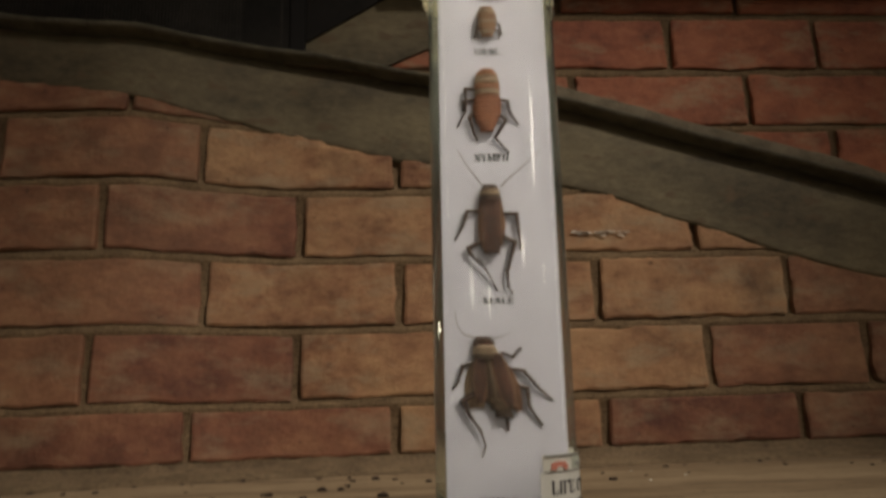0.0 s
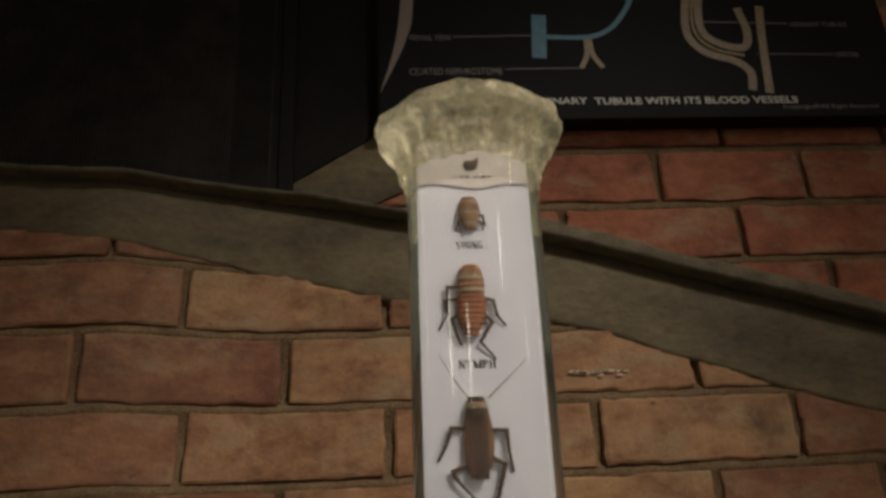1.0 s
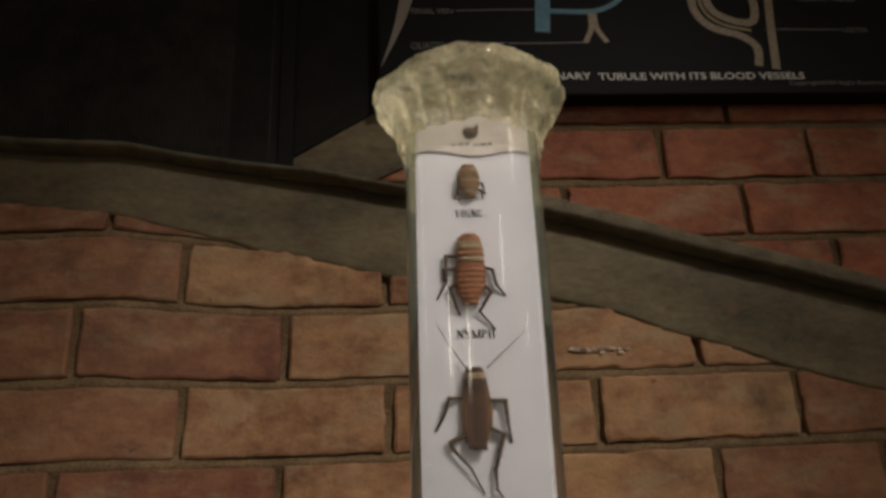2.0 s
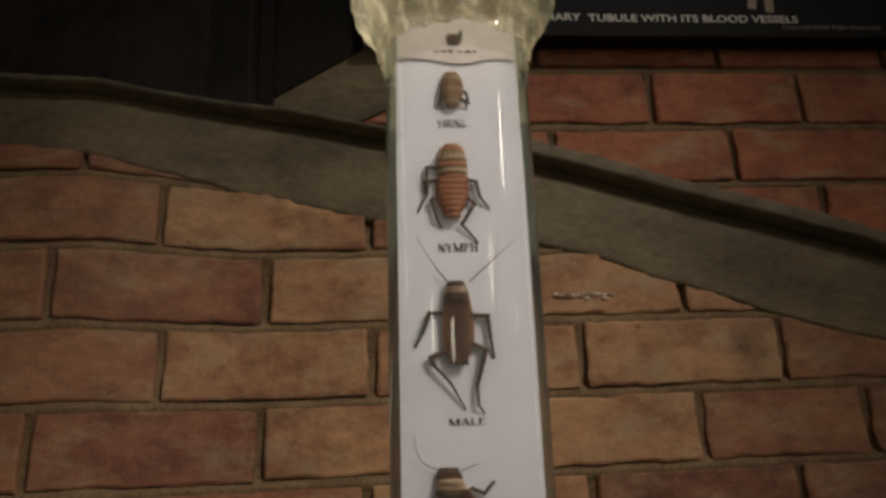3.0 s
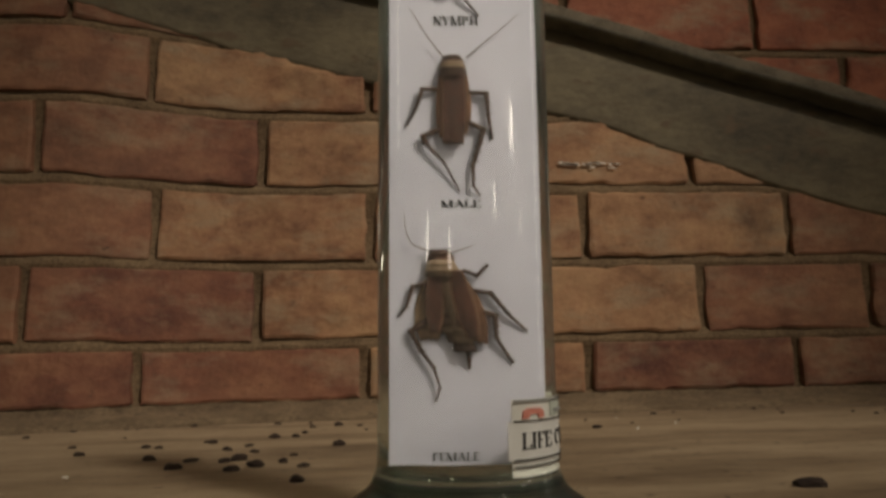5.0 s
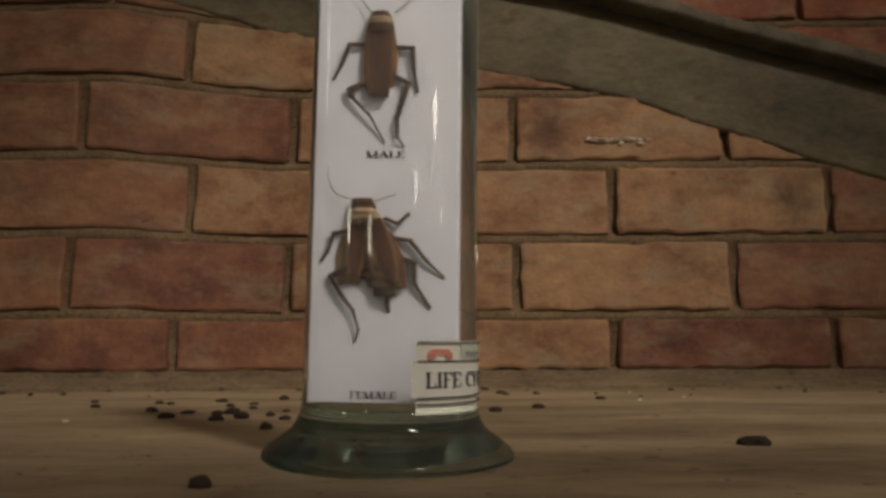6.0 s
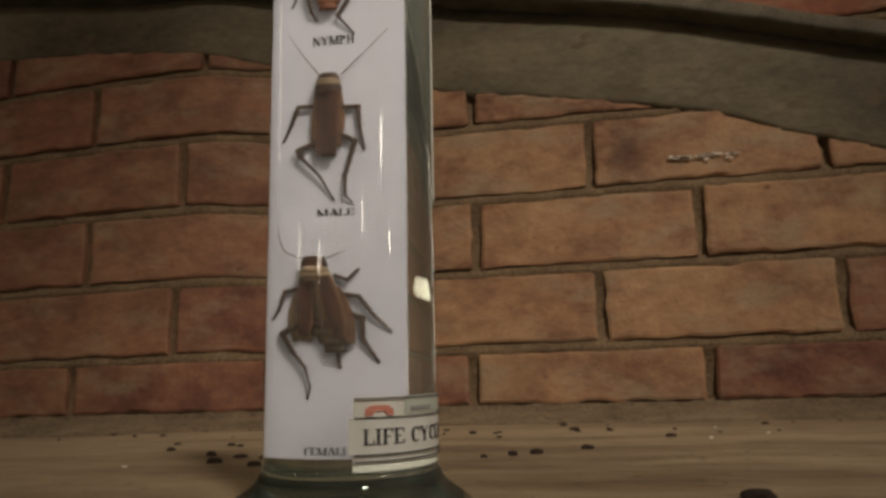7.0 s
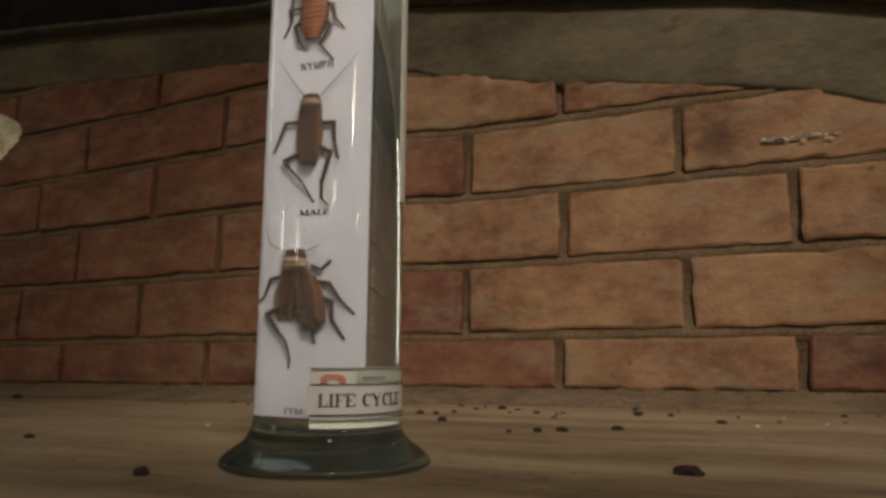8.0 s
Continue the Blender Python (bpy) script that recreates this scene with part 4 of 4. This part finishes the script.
bm = bmesh.new()                         # nymph
for p in ([(-6.0, 179), (-9.9, 178.9), (-9.9, 168.7), (-12.5, 162.6)], [(-6.4, 174.2), (-10.6, 173.6), (-10.3, 169.6)], [(0.8, 174.2), (3.1, 173.2), (4.0, 167.3), (6.3, 163.6)],
          [(-6.2, 168.6), (-8.8, 166.3), (-7.4, 159.2), (-6.3, 156.6)], [(0.2, 168.4), (2.5, 164.6), (-0.9, 157.1), (3.0, 150.9)]):
    leg(bm, p, 0.00056, 1, 0.0012, 5)
rings_of(bm, (-2.95, 176.6), (-3.3, 159.8), (3.7, 4.2, 4.4, 4.4, 4.2, 3.8, 3.2, 2.2), 0.0032, 0.001, (0, 0, 0), 0.06, 2)
rings_of(bm, (-3.0, 183.6), (-2.95, 176.2), (3.7, 4.0, 3.9), 0.0034, 0.0014, (2, 4), 0.14, 3)
rings_of(bm, (-3.0, 187.9), (-3.0, 183.2), (2.0, 3.2, 3.6), 0.0032, 0.0012, (4, 4, 2), 0.08, 4)
insect(bm, "orange-brown nymph with banded body on white card", [NYMPH_SHELL, CHITIN_DARK, CHITIN_PALE, YOUNG_SHELL, NYMPH_PALE])

bm = bmesh.new()                         # winged male
for p, thick in (([(-5.8, 126.0), (-10.3, 126.0), (-12.1, 119.5), (-14.1, 115.1)], 0.00060), ([(0.2, 125.0), (4.5, 124.7), (4.9, 117.8), (5.7, 110.9)], 0.00066),
                 ([(-5.6, 113.8), (-10.2, 111.2), (-9.6, 108.8), (-5.1, 102.5), (-1.8, 94.4)], 0.00068), ([(-0.6, 116.2), (3.7, 113.2), (1.2, 101.6), (1.3, 95.6), (2.7, 93.1)], 0.00070)):
    leg(bm, p, thick, 1, 0.0013, 7)
feeler(bm, [(-5.2, 136.4), (-9.3, 144.0), (-13.4, 152.9)])
feeler(bm, [(0.2, 136.3), (6.3, 143.9), (12.6, 151.7)])
rings_of(bm, (-3.1, 131.0), (-3.0, 108.8), (2.6, 2.9, 3.0, 3.0, 2.8, 2.4, 1.8), 0.0018, 0.0006, (3, 1), 0.08, 5)
wing(bm, (-4.6, 130.8), (-5.0, 110.4), (1.8, 2.1, 2.3, 2.1, 1.2), 0.0007, 0.0013, 3, 3, 5, 1, 1.1)
wing(bm, (-1.6, 130.8), (-1.2, 111.4), (1.8, 2.3, 2.6, 2.2, 1.2), 0.0007, 0.0013, 3, 3, 5, 2, 1.1)
wing(bm, (-4.0, 131.0), (-3.9, 108.6), (1.9, 2.1, 2.2, 2.1, 1.7), 0.0011, 0.0020, 0, 3, 6, 3, 1.5)
wing(bm, (-2.3, 131.0), (-2.5, 108.0), (1.9, 2.0, 2.1, 2.0, 1.6), 0.0011, 0.0024, 0, 0, 6, 4, 1.5)
rings_of(bm, (-3.1, 134.8), (-3.1, 129.6), (2.7, 3.0, 3.1, 3.2, 3.2), 0.0038, 0.0014, (2, 2, 1, 1, 0), 0.06, 6)
rings_of(bm, (-3.1, 137.0), (-3.1, 134.3), (1.9, 2.6), 0.0034, 0.0012, (1, 0), 0.05, 7)
insect(bm, "dark brown winged adult insect with long antennae on card", [CHITIN, CHITIN_DARK, CHITIN_PALE, WING_EDGE])

bm = bmesh.new()                         # female with spread wings
for p, thick in (([(-9.6, 66.4), (-13.1, 65.5), (-14.6, 59.6), (-16.4, 57.1)], 0.00056), ([(-9.0, 55.8), (-13.5, 52.4), (-10.9, 46.5), (-8.1, 41.9), (-6.7, 36.1), (-7.5, 32.4)], 0.00078),
                 ([(-1.4, 70.2), (1.8, 68.5), (4.1, 71.7)], 0.00050), ([(-0.6, 64.4), (4.7, 63.3), (8.5, 57.2), (12.6, 52.4)], 0.00062), ([(2.5, 58.0), (5.6, 56.6), (5.8, 50.1), (9.3, 43.2)], 0.00072)):
    leg(bm, p, thick, 1, 0.0012, 6)
feeler(bm, [(-8.4, 75.6), (-13.0, 78.2), (-14.9, 83.0), (-15.1, 87.1)])
feeler(bm, [(-3.6, 75.4), (-0.6, 76.8), (1.5, 77.6)])
wing(bm, (-8.4, 67.6), (-8.9, 49.6), (1.6, 3.0, 3.7, 3.5, 2.0), 0.0004, 0.0003, 5, 5, 6, 5, 1.4)
rings_of(bm, (-4.8, 67.5), (-0.9, 46.4), (3.2, 3.9, 4.4, 4.8, 4.9, 4.6, 3.9, 2.5), 0.0026, 0.0008, (4, 1, 4), 0.10, 8)
wing(bm, (-1.2, 66.6), (3.0, 48.4), (1.2, 2.3, 2.6, 2.1, 1.0), 0.0006, 0.0014, 3, 3, 5, 6, 1.2)
wing(bm, (-7.9, 70.0), (-7.9, 51.8), (1.4, 2.1, 2.4, 2.1, 1.2), 0.0010, 0.0022, 0, 3, 5, 7, 1.2)
wing(bm, (-3.3, 70.2), (0.6, 50.0), (1.6, 2.4, 2.8, 2.6, 1.5), 0.0012, 0.0026, 0, 3, 5, 8, 1.2)
wing(bm, (-5.6, 69.0), (-3.4, 52.0), (0.8, 1.2, 1.2, 0.9, 0.4), 0.0006, 0.0026, 4, 4, 4, 9, 1.2)
rings_of(bm, (-6.3, 73.4), (-5.9, 68.2), (3.0, 3.7, 3.8), 0.0038, 0.0014, (2, 2, 4), 0.08, 9)
rings_of(bm, (-6.4, 76.6), (-6.3, 73.0), (2.2, 3.1), 0.0034, 0.0012, (1, 0), 0.06, 10)
leg(bm, [(-0.4, 46.0), (-0.3, 44.0), (-0.1, 41.8)], 0.0005, 1, 0.0008)
insect(bm, "broad dark brown female insect with spread wings on card", [CHITIN, CHITIN_DARK, CHITIN_PALE, WING_EDGE, CHITIN_GREY, MEMBRANE])

# a shorter wrapped jar further along the ledge
specimen_jar(pose(-0.295, 0.606, ledge_z(0.606) - 0.0028, 1.4, 0, 40), 0.186, "shorter footed glass jar with yellowish wrapped top")


# ---- crumbs on the ledge ----
def crumb(x, y, size, seed, material, label):
    rng = random.Random(seed)
    bm = bmesh.new()
    bmesh.ops.create_icosphere(bm, subdivisions=2, radius=1)
    sx, sy, sz = size * rng.uniform(0.45, 0.62), size * rng.uniform(0.25, 0.36), size * rng.uniform(0.20, 0.30)
    for v in bm.verts:
        n = 1 + 0.35 * noise.noise(v.co * 1.6 + Vector((seed * 3.1, 0, 0)))
        v.co = Vector((v.co.x * sx * n, v.co.y * sy * n, max(-0.6, v.co.z) * sz * n))
    ob = part("crumb", bm, material, None, label)
    ob.matrix_world = pose(x, y, ledge_z(y) + sz * 0.55, 0, 0, rng.uniform(-30, 30))
    return tagged(ob, label, "crumb", group="crumbs on the ledge")


BIG = [(-0.036, 0.530, 0.0068), (0.132, 0.608, 0.0100), (-0.118, 0.716, 0.0090), (-0.140, 0.752, 0.0085), (-0.092, 0.742, 0.0080), (0.076, 0.776, 0.0068), (0.038, 0.744, 0.0062), (0.128, 0.855, 0.0070), (-0.116, 0.742, 0.0070), (-0.079, 0.714, 0.0085), (-0.054, 0.664, 0.0060), (-0.091, 0.858, 0.0075), (-0.186, 0.600, 0.0060), (-0.620, 0.905, 0.0120)]
MID = [(-0.153, 0.813), (-0.126, 0.834), (-0.099, 0.810), (-0.045, 0.798), (-0.056, 0.709), (-0.074, 0.885), (0.064, 0.924), (0.054, 0.971), (0.024, 0.735), (0.050, 0.752), (-0.090, 0.776), (-0.131, 0.838), (-0.162, 0.818), (-0.077, 0.858), (-0.054, 0.944), (-0.098, 0.735), (-0.068, 0.728), (-0.088, 0.702), (-0.108, 0.79), (-0.066, 0.755), (-0.19, 0.79), (-0.21, 0.83), (0.015, 0.86), (-0.01, 0.90), (0.09, 0.91)]
for k, (x, y, s) in enumerate(BIG):
    crumb(x, y, s, k + 1, CRUMB, "dark brown crumb of debris lying on the ledge")
for k, (x, y) in enumerate(MID):
    crumb(x, y, 0.0042 + 0.0034 * ((k * 7) % 11) / 11, k + 20, CRUMB, "dark brown crumb of debris lying on the ledge")
rng = random.Random(5)
for k in range(46):
    x, y = rng.uniform(-0.36, 0.55), rng.uniform(0.88, 0.985)
    crumb(x, y, rng.uniform(0.0025, 0.0055), k + 50, CRUMB, "small dark crumb of debris near the wall")
for k, (x, y) in enumerate([(0.150, 0.835), (0.166, 0.93), (-0.16, 0.70), (0.19, 0.87)]):
    crumb(x, y, 0.0028, k + 120, GRAIN_WHITE, "tiny pale grain of grit on the ledge")

# lime smear and its painted glint on one brick: broken flecks along two strokes
bm = bmesh.new()
rng = random.Random(11)
for k in range(34):
    u = rng.random()
    x = 0.164 + 0.060 * u
    z = 0.2525 - 0.002 * abs(math.sin(5 * u)) + rng.uniform(-0.0009, 0.0009) - (0.004 if k % 5 == 4 and u > 0.55 else 0)
    wide = rng.uniform(0.003, 0.009)
    ribbon(bm, [(x, z), (x + 0.5 * wide, z + rng.uniform(-0.0004, 0.0006)), (x + wide, z + rng.uniform(-0.0007, 0.0005))], rng.uniform(0.0006, 0.0019), FACE - 0.0016, 0.0010, 4)
part("lime_smear", bm, SMEAR_GLINT, wall, "pale lime smear with painted glint")

# small broken hole in a joint: a dark lump stands in for its shade
bm = bmesh.new()
bmesh.ops.create_icosphere(bm, subdivisions=2, radius=1)
for v in bm.verts:
    n = 1 + 0.4 * noise.noise(v.co * 2)
    v.co = Vector((-0.268 + 0.0062 * n * v.co.x, 1.0365 + 0.004 * v.co.y, 0.3035 + 0.0032 * n * v.co.z))
part("joint_hole_shade", bm, CRUMB, wall, "dark lump in place of a shaded hole in a joint")

# ---- bricks of the wall ----

def brick(x0, x1, z0, z1, seed):
    """A worn brick: an uneven face with crumbled, rounded edges."""
    rng = random.Random(seed)
    lean, lean_z, out = rng.uniform(-0.008, 0.008), rng.uniform(0.0, 0.035), rng.uniform(-0.0010, 0.0014)
    cx, cz = (x0 + x1) / 2, (z0 + z1) / 2
    cut = any(along(LOW, x) - 0.012 < z1 and along(HIGH, x) > z0 for x in (x0, cx, x1))
    nx, nz = (26, 11) if cut else (16, 6)
    rows = []
    for j in range(nz + 3):
        rows.append([])
        for i in range(nx + 3):
            rim = i in (0, nx + 2) or j in (0, nz + 2)
            x = x0 + (x1 - x0) * min(max(i - 1, 0), nx) / nx
            z = z0 + (z1 - z0) * min(max(j - 1, 0), nz) / nz
            edge = min(x - x0, x1 - x, z - z0, z1 - z) < 0.001
            wear = 0.0
            if edge:
                x += 0.0026 * noise.noise((x * 45, seed, z * 45)) + 0.0018 * noise.noise((x * 130, seed, z * 130))
                z += 0.0026 * noise.noise((x * 30, seed + 9, z * 45)) + 0.0019 * noise.noise((x * 130, seed + 5, z * 130))
                wear = 0.0010 + 0.0030 * max(0, noise.noise((x * 50, seed + 3, z * 50)))
            y = FACE + out + lean * (x - cx) + lean_z * (z - cz) + 0.0011 * noise.noise((x * 22, seed, z * 30)) + wear
            low = along(LOW, x) + 0.0025 * noise.noise((40 * x, 8, seed))
            if low < z < along(HIGH, x) + 0.002:         # cut back where the stone band runs over it
                y = max(y, FACE + min(0.0105, 0.0004 + 0.5 * (z - low)))
            rows[-1].append((x, FACE + 0.017 if rim else y, z))
    # inner rows close to the edges keep the arris narrow
    bm = bmesh.new()
    grid = [[bm.verts.new(q) for q in r] for r in rows]
    inner = 0.0026
    for r in grid[1:-1]:
        r[2].co.x = max(r[1].co.x + inner, x0 + inner)
        r[-3].co.x = min(r[-2].co.x - inner, x1 - inner)
    for k in range(1, nx + 2):
        grid[2][k].co.z = grid[1][k].co.z + inner
        grid[-3][k].co.z = grid[-2][k].co.z - inner
    for a, c in zip(grid, grid[1:]):
        for k in range(nx + 2):
            bm.faces.new((a[k], a[k + 1], c[k + 1], c[k]))
    return bm


seed = 0
for z0, z1, joints in COURSES:
    for a, b in zip(joints, joints[1:]):
        seed += 1
        cx, cz = (a + b) / 2, (z0 + z1) / 2
        red = cz > (along(LOW, cx) + along(HIGH, cx)) / 2
        # below the arch: tan near the middle, darker brown beyond
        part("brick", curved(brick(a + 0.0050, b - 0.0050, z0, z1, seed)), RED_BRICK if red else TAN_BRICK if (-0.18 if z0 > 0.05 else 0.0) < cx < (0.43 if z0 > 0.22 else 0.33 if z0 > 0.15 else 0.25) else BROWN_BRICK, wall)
